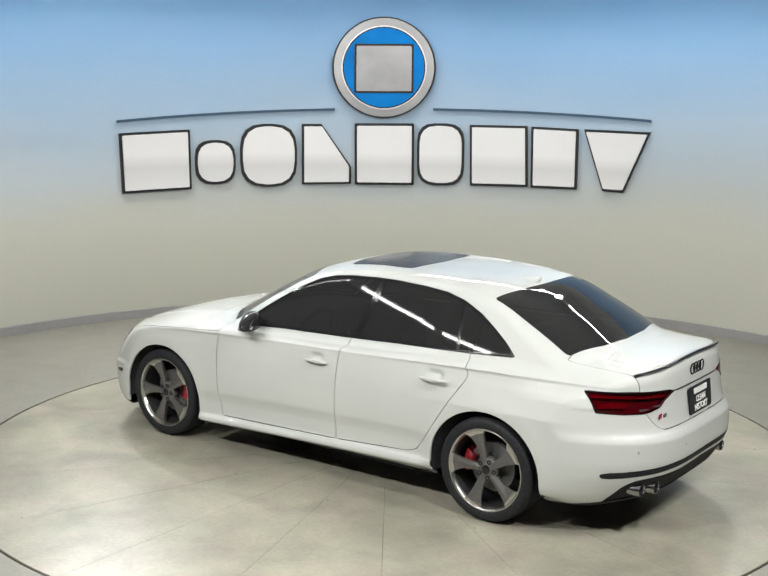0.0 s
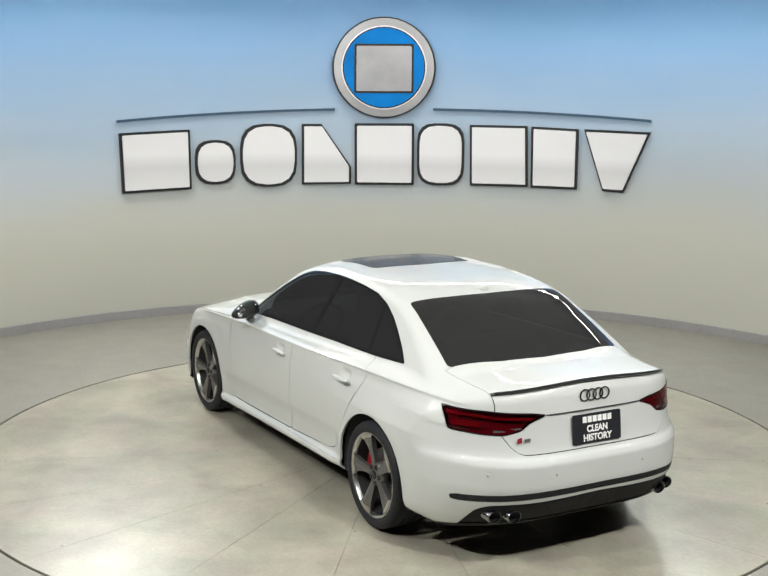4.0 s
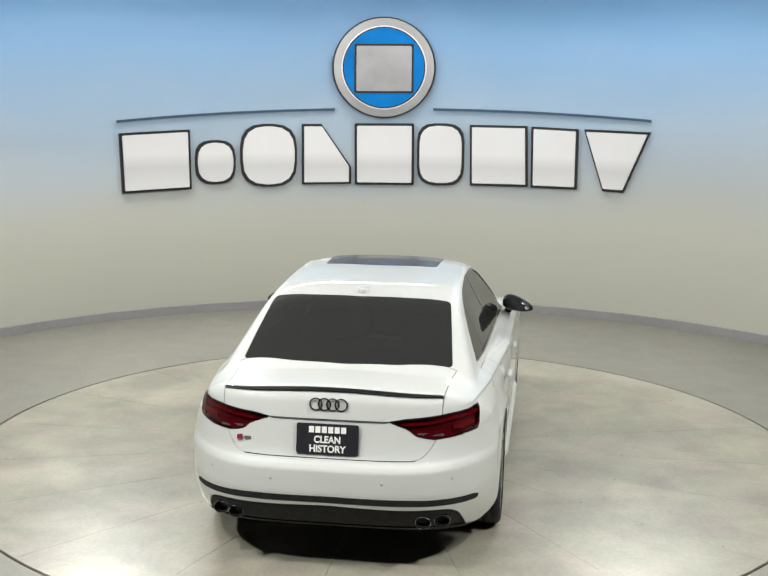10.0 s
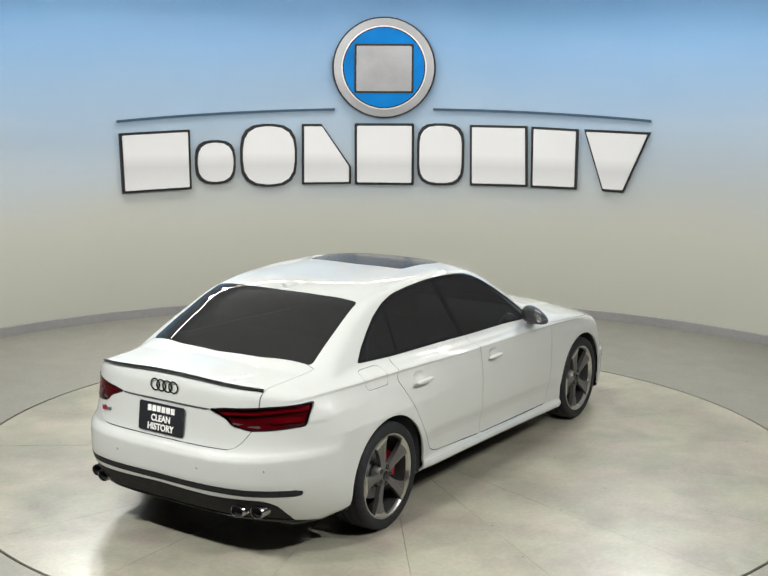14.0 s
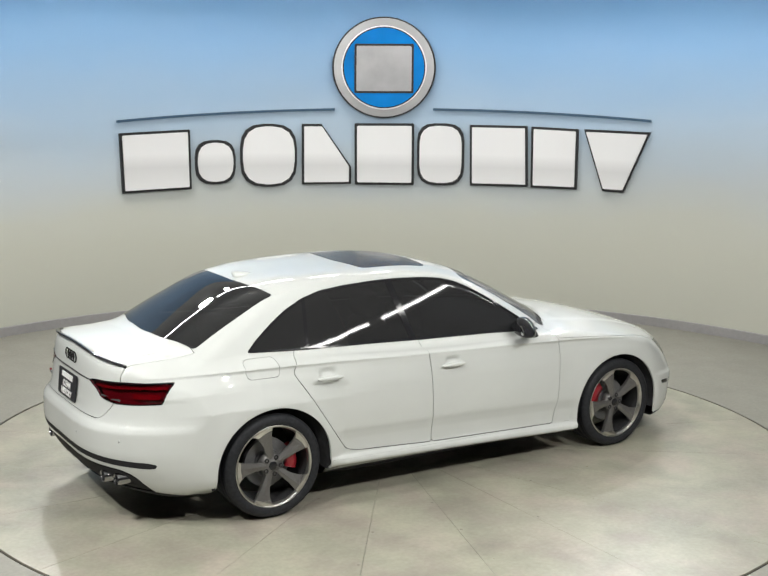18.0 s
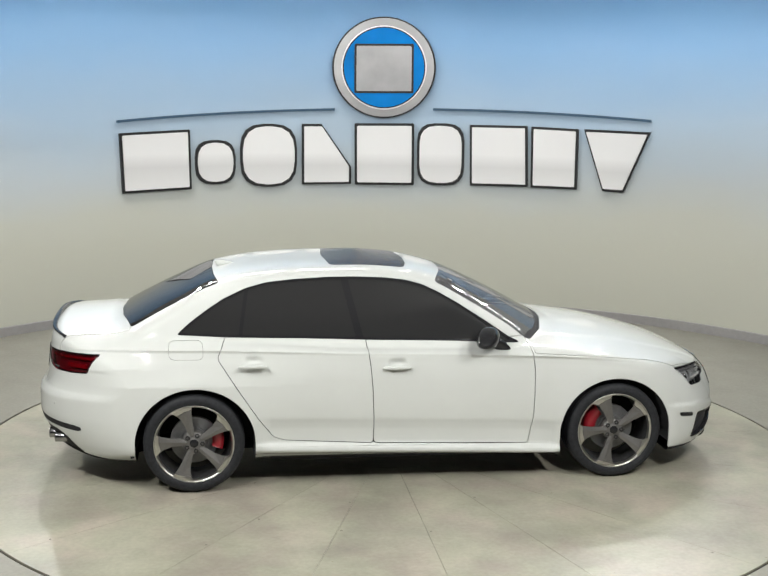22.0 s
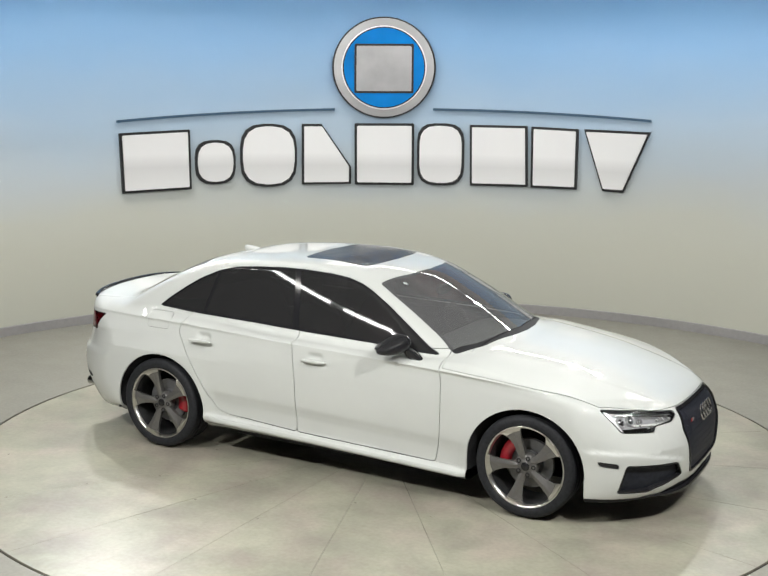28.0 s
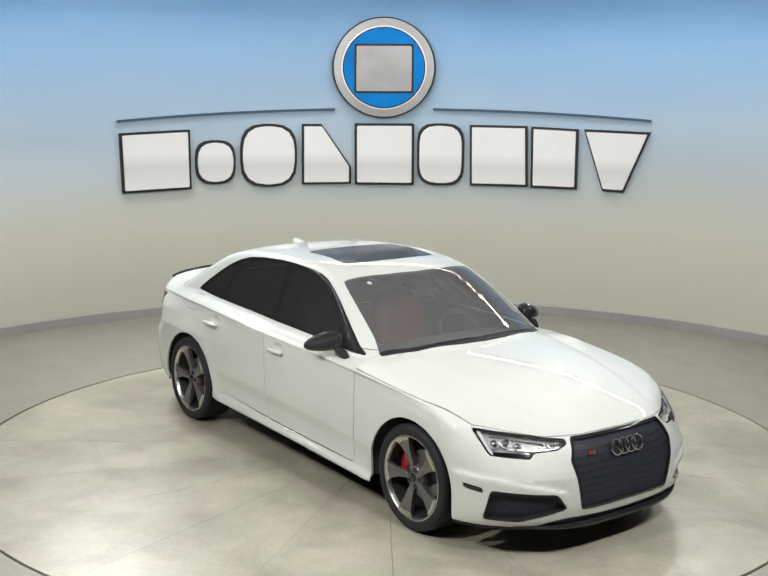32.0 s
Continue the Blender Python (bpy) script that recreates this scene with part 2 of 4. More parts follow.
wedge = mesh_of("deck_panel", pv, pf, DECK_FLOOR)
screw = mesh_of("screw", *lathe([(0.0, 0.0008), (0.008, 0.0008), (0.009, 0.0)], 8), mat("screw_head", (0.22, 0.20, 0.17), 0.5))
rng = random.Random(4)
for k in range(20):
    ob = new("deck_panel", wedge)
    ob.parent = table
    ob.matrix_basis = pose(0, 0, 0, 0, 0, 18 * k + 9)
    for r in (1.25, 1.72, 2.2, 2.72):
        for side in (-1, 1):
            if rng.random() < 0.13:
                sc = new("screw", screw)
                sc.parent = ob
                a = side * (radians(9) - 0.022 / r)
                sc.matrix_basis = pose(r * math.cos(a), r * math.sin(a), 0.0, 0, 0, 0)
for node in DECK_FLOOR.node_tree.nodes:
    if node.type == "TEX_COORD":
        node.object = table
plate_c = lathe_ob("centre_plate", [(0.0, 0.0), (0.546, 0.0), (0.546, -0.012)], DECK_FLOOR, 64, smooth=False)
plate_c.parent = table


# ---- sign on the wall: plain blocks along the curve ----
sign = new("wall_sign")
tagged(sign, "large wall sign of white blocks and a round blue emblem", "sign")


def on_wall(outline, name, material, lift, thick, parent, label=""):
    """A plate with that outline in (along the wall, height), bent to the wall."""
    bm = bmesh.new()
    fv = [bm.verts.new((p[0], p[1], 0)) for p in outline]
    bm.faces.new(fv)
    bmesh.ops.triangulate(bm, faces=bm.faces[:])
    for x in np.arange(-3.2, 3.2, 0.16):
        bmesh.ops.bisect_plane(bm, geom=bm.verts[:] + bm.edges[:] + bm.faces[:], plane_co=(x, 0, 0), plane_no=(1, 0, 0))
    top = bm.faces[:]
    made = bmesh.ops.extrude_face_region(bm, geom=top)
    for g in made["geom"]:
        if isinstance(g, bmesh.types.BMVert):
            g.co.z = 1
    for v in bm.verts:
        r = R_WALL - lift - thick * v.co.z
        a = v.co.x / R_WALL
        v.co = (r * math.sin(a), r * math.cos(a), v.co.y)
    bmesh.ops.recalc_face_normals(bm, faces=bm.faces[:])
    me = bpy.data.meshes.new(name)
    bm.to_mesh(me)
    bm.free()
    me.materials.append(material)
    ob = new(name, me)
    ob.parent = parent
    if label:
        tagged(ob, label)
    return ob


def soft(poly, r, k=4):
    out, n = [], len(poly)
    for i in range(n):
        p, a, b = Vector(poly[i]), Vector(poly[i - 1]), Vector(poly[(i + 1) % n])
        d = min(r, (a - p).length * 0.48, (b - p).length * 0.48)
        s, e = p + (a - p).normalized() * d, p + (b - p).normalized() * d
        out += [((1 - t) ** 2 * s + 2 * t * (1 - t) * p + t * t * e) for t in [q / k for q in range(k + 1)]]
    return out


def grown(poly, d):
    c = sum((Vector(p) for p in poly), Vector((0, 0))) / len(poly)
    w = max(abs(p[0] - c.x) for p in poly)
    h = max(abs(p[1] - c.y) for p in poly)
    return [(c.x + (p[0] - c.x) * (w + d) / w, c.y + (p[1] - c.y) * (h + d) / h) for p in poly]


BLOCKS = [
    ([(-3.09, 2.03), (-2.33, 2.06), (-2.32, 1.44), (-3.07, 1.42)], 0.01),
    ([(-2.23, 1.94), (-1.81, 1.94), (-1.81, 1.49), (-2.23, 1.49)], 0.19),
    ([(-1.71, 2.12), (-1.10, 2.12), (-1.10, 1.45), (-1.71, 1.45)], 0.27),
    ([(-1.00, 2.12), (-0.79, 2.12), (-0.47, 1.66), (-0.47, 1.475), (-1.00, 1.47)], 0.01),
    ([(-0.39, 2.13), (0.255, 2.135), (0.26, 1.47), (-0.385, 1.47)], 0.02),
    ([(0.335, 2.14), (0.835, 2.14), (0.84, 1.475), (0.34, 1.475)], 0.20),
    ([(0.94, 2.13), (1.56, 2.13), (1.585, 1.485), (0.955, 1.48)], 0.01),
    ([(1.65, 2.125), (2.145, 2.11), (2.15, 1.48), (1.66, 1.48)], 0.01),
    ([(2.25, 2.11), (2.96, 2.10), (2.70, 1.475), (2.475, 1.478)], 0.01),
]
for poly, r in BLOCKS:
    base = on_wall(soft(grown(poly, 0.022), r), "sign_block", SIGN_BLACK, 0.002, 0.03, sign, "black-edged white sign block")
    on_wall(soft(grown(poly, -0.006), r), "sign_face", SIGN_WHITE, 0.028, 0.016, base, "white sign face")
round_ = lambda r, n=72: [(-0.079 + r * math.cos(2 * math.pi * i / n), 2.782 + r * 0.96 * math.sin(2 * math.pi * i / n)) for i in range(n)]
em = on_wall(round_(0.592), "emblem", SIGN_BLACK, 0.002, 0.04, sign, "round blue emblem with grey metal ring")
on_wall(round_(0.575), "emblem_rim", SIGN_GREY, 0.035, 0.02, em, "grey metal rim")
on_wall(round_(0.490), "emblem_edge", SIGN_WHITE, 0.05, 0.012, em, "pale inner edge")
on_wall(round_(0.475), "emblem_line", SIGN_BLACK, 0.055, 0.012, em)
on_wall(round_(0.462), "emblem_disc", SIGN_BLUE, 0.06, 0.012, em, "bright blue disc")
mark = [(-0.405, 3.03), (0.245, 3.035), (0.248, 2.515), (-0.405, 2.51)]
on_wall(soft(grown(mark, 0.016), 0.02), "emblem_block", SIGN_BLACK, 0.066, 0.012, em)
on_wall(soft(grown(mark, -0.008), 0.02), "emblem_face", SIGN_GREY, 0.072, 0.014, em, "plain brushed metal block")
for a, b in ((-3.13, -0.64), (0.49, 2.98)):
    n = 24
    ln = lambda s: 2.32 - 0.0122 * s * s * 0.95 + 0.009 * s
    up = [(a + (b - a) * i / n, ln(a + (b - a) * i / n) + 0.011) for i in range(n + 1)]
    on_wall(up + [(x, z - 0.026) for x, z in reversed(up)], "sign_line", SIGN_LINE, 0.002, 0.02, sign, "thin dark blue line")

# ring of tube lights above the studio
# the rail's outer fin is an added unseen shield, dimming the upper wall
rail = lathe_ob("light_ring", [(RIG + 0.30, 3.925), (RIG + 0.34, 3.925), (RIG + 0.34, 3.892), (RIG + 0.345, 3.892), (RIG + 0.345, 3.95), (RIG + 0.30, 3.95), (RIG + 0.30, 3.925)], mat("rail_metal", (0.5, 0.5, 0.5), 0.4, 0.6), 120)
tagged(rail, "ring of glowing tube lights hung above the studio", "light ring")
TUBE = mat("tube_glow", (0.8, 0.8, 0.8), 0.5)
tb = TUBE.node_tree.nodes["Principled BSDF"]
tb.inputs["Emission Color"].default_value, tb.inputs["Emission Strength"].default_value = (1, 0.99, 0.96, 1), 72.0
tube_mesh = mesh_of("tube_light", *lathe([(RIG + 0.308, 3.91), (RIG + 0.32, 3.922), (RIG + 0.332, 3.91), (RIG + 0.32, 3.898), (RIG + 0.308, 3.91)], 10, (1.0, 14.0)), TUBE, True)
for k in range(24):
    ob = new("tube_light", tube_mesh)
    ob.parent = rail
    ob.matrix_basis = pose(0, 0, 0, 0, 0, 15 * k)

# ---- car body as a smooth implicit form; x forward from the front axle, z up ----
def smax(a, b, r):
    h = np.maximum(r - np.abs(a - b), 0.0) / r
    return np.maximum(a, b) + h * h * r * 0.25


def smin(a, b, r):
    return -smax(-a, -b, r)


def curve(x, pts):
    """Smooth monotone interpolation through (x, value) points."""
    xs, ys = np.array([p[0] for p in pts], float), np.array([p[1] for p in pts], float)
    d = np.diff(ys) / np.diff(xs)
    m = np.zeros(len(xs))
    m[0], m[-1] = d[0], d[-1]
    for i in range(1, len(xs) - 1):
        if d[i - 1] * d[i] > 0:
            w1, w2 = 2 * (xs[i + 1] - xs[i]) + (xs[i] - xs[i - 1]), (xs[i + 1] - xs[i]) + 2 * (xs[i] - xs[i - 1])
            m[i] = (w1 + w2) / (w1 / d[i - 1] + w2 / d[i])
    x = np.clip(x, xs[0], xs[-1])
    i = np.clip(np.searchsorted(xs, x) - 1, 0, len(xs) - 2)
    h = xs[i + 1] - xs[i]
    t = (x - xs[i]) / h
    return (ys[i] * (1 + 2 * t) * (1 - t) ** 2 + h * m[i] * t * (1 - t) ** 2 + ys[i + 1] * t * t * (3 - 2 * t) - h * m[i + 1] * t * t * (1 - t))


DECK = [(-4.0, 1.02), (-3.84, 1.036), (-3.76, 1.045), (-3.5, 1.054), (-3.2, 1.06), (-2.6, 1.02), (-1.2, 0.98), (-0.45, 0.985), (-0.25, 0.965), (0.1, 0.915), (0.4, 0.845), (0.62, 0.775), (0.78, 0.705), (0.95, 0.62)]
ROOF = [(-4.2, 0.35), (-3.6, 0.90), (-3.3, 1.075), (-3.0, 1.225), (-2.7, 1.347), (-2.4, 1.396), (-2.0, 1.416), (-1.65, 1.418), (-1.35, 1.398), (-1.1, 1.347), (-0.8, 1.22), (-0.5, 1.065), (-0.3, 0.955), (0, 0.78), (0.5, 0.4)]
PLAN = [(-4.0, 0.805), (-3.6, 0.862), (-3.2, 0.892), (-2.825, 0.901), (-2.3, 0.902), (-1.4, 0.902), (-0.5, 0.904), (0.0, 0.906), (0.3, 0.897), (0.6, 0.866), (0.95, 0.80)]
WAIST = [(-3.85, 0.928), (-3.43, 0.934), (-3.1, 0.933), (-2.7, 0.930), (-1.7, 0.905), (-0.61, 0.864), (-0.155, 0.838), (0.40, 0.785), (0.8, 0.72)]
SECT = [(-0.85, -0.30), (-0.74, -0.13), (-0.69, -0.06), (-0.674, -0.016), (-0.662, 0.008), (-0.648, 0.015), (-0.632, 0.012), (-0.619, -0.002), (-0.606, -0.020), (-0.590, -0.025), (-0.515, -0.022), (-0.47, -0.014), (-0.43, -0.005), (-0.30, 0.0), (-0.18, 0.0), (-0.09, -0.005), (-0.04, -0.0095), (-0.016, -0.0105), (-0.006, -0.007), (0.0, -0.0015), (0.005, -0.003), (0.018, -0.014), (0.06, -0.060), (0.12, -0.13), (0.3, -0.30)]
PLAIN = [(-0.85, -0.30), (-0.74, -0.12), (-0.67, -0.026), (-0.62, -0.010), (-0.52, -0.003), (-0.43, -0.001)] + SECT[-10:]
TAIL = [(0.15, -3.66), (0.24, -3.74), (0.32, -3.80), (0.42, -3.848), (0.50, -3.864), (0.612, -3.862), (0.638, -3.848), (0.662, -3.825), (0.72, -3.805), (0.85, -3.786), (0.95, -3.774), (1.04, -3.757), (1.2, -3.72)]
NOSE = [(0.12, 0.755), (0.18, 0.835), (0.25, 0.885), (0.32, 0.903), (0.42, 0.908), (0.50, 0.903), (0.61, 0.880), (0.70, 0.848), (0.9, 0.76)]


def body_field(x, y, z):
    Y = np.abs(y)
    flare = 0.008 * (np.exp(-((np.hypot(x, z - 0.33) - 0.40) / 0.07) ** 2) + np.exp(-((np.hypot(x + 2.825, z - 0.33) - 0.40) / 0.07) ** 2))
    level, doorway = z - curve(x, WAIST), np.clip((x + 2.46) / 0.13, 0, 1) * np.clip((-0.34 - x) / 0.1, 0, 1)
    side = Y - curve(x, PLAN) - curve(level, PLAIN) * (1 - doorway) - curve(level, SECT) * doorway - flare
    dent = 0.020 * (np.exp(-((x + 1.50) / 0.052) ** 4 - ((z - 0.834) / 0.024) ** 2) + np.exp(-((x + 2.437) / 0.052) ** 4 - ((z - 0.864) / 0.024) ** 2))
    side = side + dent + 0.32 * np.clip(z - 0.71, 0, 0.3) * np.clip((-x - 1.9) / 1.0, 0, 1) + 0.42 * np.clip(z - 0.82, 0, 0.2) * np.clip((-x - 2.95) / 0.5, 0, 1)
    top = z - curve(x, DECK) + 0.075 * (Y / 0.8) ** 2 * curve(x, [(-4, 1.0), (-3.5, 0.95), (-3, 0.6), (-0.5, 0.9), (0.3, 1.0), (0.9, 0.6)])
    ridge = curve(x, [(-0.6, 0.60), (-0.3, 0.575), (0.3, 0.50), (0.85, 0.40)]) - Y
    top = top - 0.006 / (1 + np.exp(-ridge / 0.010)) * np.clip((x + 0.55) / 0.2, 0, 1) + 0.004
    lean = np.clip(z - 0.48, 0, 1) * 0.42 * np.clip((Y - 0.3) / 0.3, 0, 1)
    front = x - (curve(z, NOSE) - 0.58 * Y ** 3.3 - lean)
    back = curve(z, TAIL) + (0.80 + 0.05 * np.clip((z - 0.6) / 0.2, 0, 1)) * Y ** 4.2 - x
    low = 0.165 + 0.19 * np.clip(-(x + 3.25), 0, 0.6) - z
    f = smax(side, top, 0.04)
    f = smax(f, front, 0.09)
    line = z - curve(Y, [(0.40, 0.385), (0.48, 0.411), (0.68, 0.460), (0.85, 0.492), (0.95, 0.50)])
    f = f + 0.008 * np.tanh(line / 0.009) * np.exp(-(line / 0.075) ** 2) * np.clip((Y - 0.43) / 0.06, 0, 1) * np.clip((x - 0.36) / 0.08, 0, 1)
    f = smax(f, back, 0.07)
    f = smax(f, low, 0.05)
    xr = x + np.where(x > -1.7, 0.20, -0.06) * (Y / 0.7) ** 2
    gtop = z - curve(xr, ROOF) + 0.040 * (Y / 0.6) ** 4
    gside = Y - (0.795 - 0.50 * (z - 0.93)) + 0.03 * np.clip(-(x + 2.2), 0, 2) ** 1.5 + 0.02 * np.clip(x + 1.0, 0, 2)
    g = smax(smax(gtop, gside, 0.04), 0.82 - z, 0.01)
    return smin(f, g, 0.03)


def waist_grid(x, w):
    """Levels that follow the waist line up to its height and lie flat on the roof."""
    off = np.clip((w - 0.95) / 0.30, 0, 1)
    return w + (curve(x, WAIST) - 0.9) * (1 - off * off * (3 - 2 * off))


def surface_net(field, xs, ys, ws, h):
    X, Y, W = np.meshgrid(xs, ys[:len(ys) // 2], ws, indexing="ij")
    F = field(X, Y, waist_grid(X, W))
    F = np.concatenate([F, F[:, ::-1]], 1)
    S = F < 0
    nx, ny, nz = (n - 1 for n in F.shape)
    tot, acc = np.zeros((nx, ny, nz)), np.zeros((nx, ny, nz, 3))
    corners = [(i, j, k) for i in (0, 1) for j in (0, 1) for k in (0, 1)]
    sl = lambda A, c: A[c[0]:c[0] + nx, c[1]:c[1] + ny, c[2]:c[2] + nz]
    for a in corners:
        for axis in range(3):
            if a[axis]:
                continue
            b = list(a)
            b[axis] = 1
            fa, fb = sl(F, a), sl(F, b)
            cross = (fa < 0) != (fb < 0)
            t = np.where(cross, fa / np.where(cross, fa - fb, 1), 0)
            tot += cross
            for d in range(3):
                acc[..., d] += np.where(cross, a[d] + (t if d == axis else 0), 0)
    used = tot > 0
    idx = np.full((nx, ny, nz), -1)
    idx[used] = np.arange(used.sum())
    base = np.stack(np.nonzero(used), 1)
    at = base + acc[used] / tot[used][:, None]
    V = np.stack([np.interp(at[:, d], np.arange(len(g)), g) for d, g in enumerate((xs, ys, ws))], 1)
    V[:, 2] = waist_grid(V[:, 0], V[:, 2])
    faces = []
    for axis in range(3):
        u, w = (axis + 1) % 3, (axis + 2) % 3
        A = np.moveaxis(S, (axis, u, w), (0, 1, 2))
        I = np.moveaxis(idx, (axis, u, w), (0, 1, 2))
        c = A[:-1, 1:-1, 1:-1] != A[1:, 1:-1, 1:-1]
        i, j, k = np.nonzero(c)
        j, k = j + 1, k + 1
        q = np.stack([I[i, j - 1, k - 1], I[i, j, k - 1], I[i, j, k], I[i, j - 1, k]], 1)
        flip = ~A[i, j, k]
        q[flip] = q[flip][:, ::-1]
        faces.append(q)
    Fq = np.concatenate(faces)

    def grad(V):
        e = 1e-3
        g = np.stack([field(*(V + np.eye(3)[d] * e).T) - field(*(V - np.eye(3)[d] * e).T) for d in range(3)], 1) / (2 * e)
        return g
    for _ in range(4):
        g = grad(V)
        step = field(*V.T)[:, None] * g / np.maximum((g * g).sum(1)[:, None], 1e-6)
        V = V - np.clip(step, -h * 0.5, h * 0.5)
    g = grad(V)
    N = g / np.maximum(np.linalg.norm(g, axis=1)[:, None], 1e-6)
    return V, N, Fq


# ---- cutting a surface along outlines ----
class Skin:
    """Vertices, normals and polygons of a piece of bodywork; polygons as one flat index list with their starts."""

    def __init__(self, V, N, loops, starts):
        self.V, self.N, self.loops, self.starts = V, N, np.asarray(loops, int), np.asarray(starts, int)

    def faces(self):
        ends = list(self.starts[1:]) + [len(self.loops)]
        lp = self.loops.tolist()
        return [lp[a:b] for a, b in zip(self.starts.tolist(), ends)]


def compact(V, N, loops, starts):
    used = np.zeros(len(V), bool)
    used[loops] = True
    return Skin(V[used], N[used], (np.cumsum(used) - 1)[loops], starts)


def cut(S, f):
    """The parts of S where f(V, N) is positive, and where it is negative."""
    if not len(S.loops):
        return S, S
    val = f(S.V, S.N)
    val = np.where(np.abs(val) < 4e-4, np.where(val < 0, -4e-4, 4e-4), val)
    size = np.diff(np.append(S.starts, len(S.loops)))
    lo, hi = np.minimum.reduceat(val[S.loops], S.starts), np.maximum.reduceat(val[S.loops], S.starts)
    ins, out = [], []
    nv, nn, made, n0 = [], [], {}, len(S.V)
    for i in np.nonzero((lo < 0) & (hi > 0))[0]:
        a, b, face = [], [], S.loops[S.starts[i]:S.starts[i] + size[i]].tolist()
        for p, q in zip(face, face[1:] + face[:1]):
            (a if val[p] > 0 else b).append(p)
            if (val[p] > 0) != (val[q] > 0):
                key = (min(p, q), max(p, q))
                if key not in made:
                    t = val[key[0]] / (val[key[0]] - val[key[1]])
                    nv.append(S.V[key[0]] * (1 - t) + S.V[key[1]] * t)
                    m = S.N[key[0]] * (1 - t) + S.N[key[1]] * t
                    nn.append(m / max(np.linalg.norm(m), 1e-9))
                    made[key] = n0 + len(nv) - 1
                a.append(made[key])
                b.append(made[key])
        if len(a) > 2:
            ins.append(a)
        if len(b) > 2:
            out.append(b)
    V = np.concatenate([S.V, np.array(nv)]) if nv else S.V
    N = np.concatenate([S.N, np.array(nn)]) if nn else S.N
    halves = []
    for keep, extra in ((lo > 0, ins), (hi < 0, out)):
        loops = np.concatenate([S.loops[np.repeat(keep, size)], np.array([i for face in extra for i in face], int)])
        sizes = np.concatenate([size[keep], np.array([len(face) for face in extra], int)])
        halves.append(compact(V, N, loops, np.cumsum(sizes) - sizes))
    return tuple(halves)


def cut_gap(S, f, gap=0.003):
    """Like cut, with an open joint of that width between the two."""
    return cut(S, lambda V, N: f(V, N) - gap / 2)[0], cut(S, lambda V, N: f(V, N) + gap / 2)[1]


def rounded(poly, r):
    """A polygon with its corners rounded."""
    out, n = [], len(poly)
    for i in range(n):
        p, a, b = (np.array(poly[j % n], float) for j in (i, i - 1, i + 1))
        la, lb = np.linalg.norm(a - p), np.linalg.norm(b - p)
        d = min(r, la * 0.45, lb * 0.45)
        s, e = p + (a - p) / la * d, p + (b - p) / lb * d
        for t in (0, 0.25, 0.5, 0.75, 1):
            out.append((1 - t) ** 2 * s + 2 * t * (1 - t) * p + t * t * e)
    return np.array(out)


def inside(u, v, poly):
    """Signed distance to a polygon, positive inside."""
    d = np.full(u.shape, 1e9)
    odd = np.zeros(u.shape, bool)
    for (ax, ay), (bx, by) in zip(poly, np.roll(poly, -1, 0)):
        ex, ey = bx - ax, by - ay
        t = np.clip(((u - ax) * ex + (v - ay) * ey) / max(ex * ex + ey * ey, 1e-12), 0, 1)
        d = np.minimum(d, np.hypot(u - ax - t * ex, v - ay - t * ey))
        odd ^= ((ay > v) != (by > v)) & (u < (bx - ax) * (v - ay) / (by - ay if by != ay else 1e-12) + ax)
    return np.where(odd, d, -d)


# ---- car ----
FRONT_AXLE, MIDDLE = 1.435, -0.0115
OFFSET = np.array([FRONT_AXLE, MIDDLE, 0.0])
car = new("sports_sedan")
tagged(car, "glossy white four-door sports sedan with black trim and tinted windows", "car")


def child(name, me, parent, label="", m=None):
    ob = new(name, me)
    if me.materials[0] in (RED_LENS, LENS, CLEAR):
        ob.visible_shadow = False
    ob.parent = parent
    if m is not None:
        ob.matrix_basis = m
    if label:
        tagged(ob, label)
    return ob


def panel(name, S, material, parent, label="", depth=0.014, lift=0.0):
    """One piece of bodywork, with its edges turned inwards."""
    faces = S.faces()
    V = S.V + S.N * lift
    count = {}
    for f in faces:
        for p, q in zip(f, f[1:] + f[:1]):
            count[(p, q)] = count.get((p, q), 0) + 1
    rim = [(p, q) for p, q in count if (q, p) not in count]
    verts, normals, ids = [V], [S.N], {}
    extra, inner = [], []
    for p, q in rim:
        for i in (p, q):
            if i not in ids:
                ids[i] = len(V) + 2 * len(ids)
                extra += [V[i], V[i] - S.N[i] * depth]
    if extra and depth > 0:
        verts.append(np.array(extra))
        normals.append(np.zeros((len(extra), 3)))
        for p, q in rim:
            inner.append([ids[q], ids[p], ids[p] + 1, ids[q] + 1])
    allv = np.concatenate(verts) + OFFSET
    me = mesh_of(name, allv, faces + inner, material, True, np.concatenate(normals))
    return child(name, me, parent, label)


def solid(name, verts, faces, material, parent, label="", smooth=True, m=None):
    return child(name, mesh_of(name, verts, faces, material, smooth), parent, label, m)


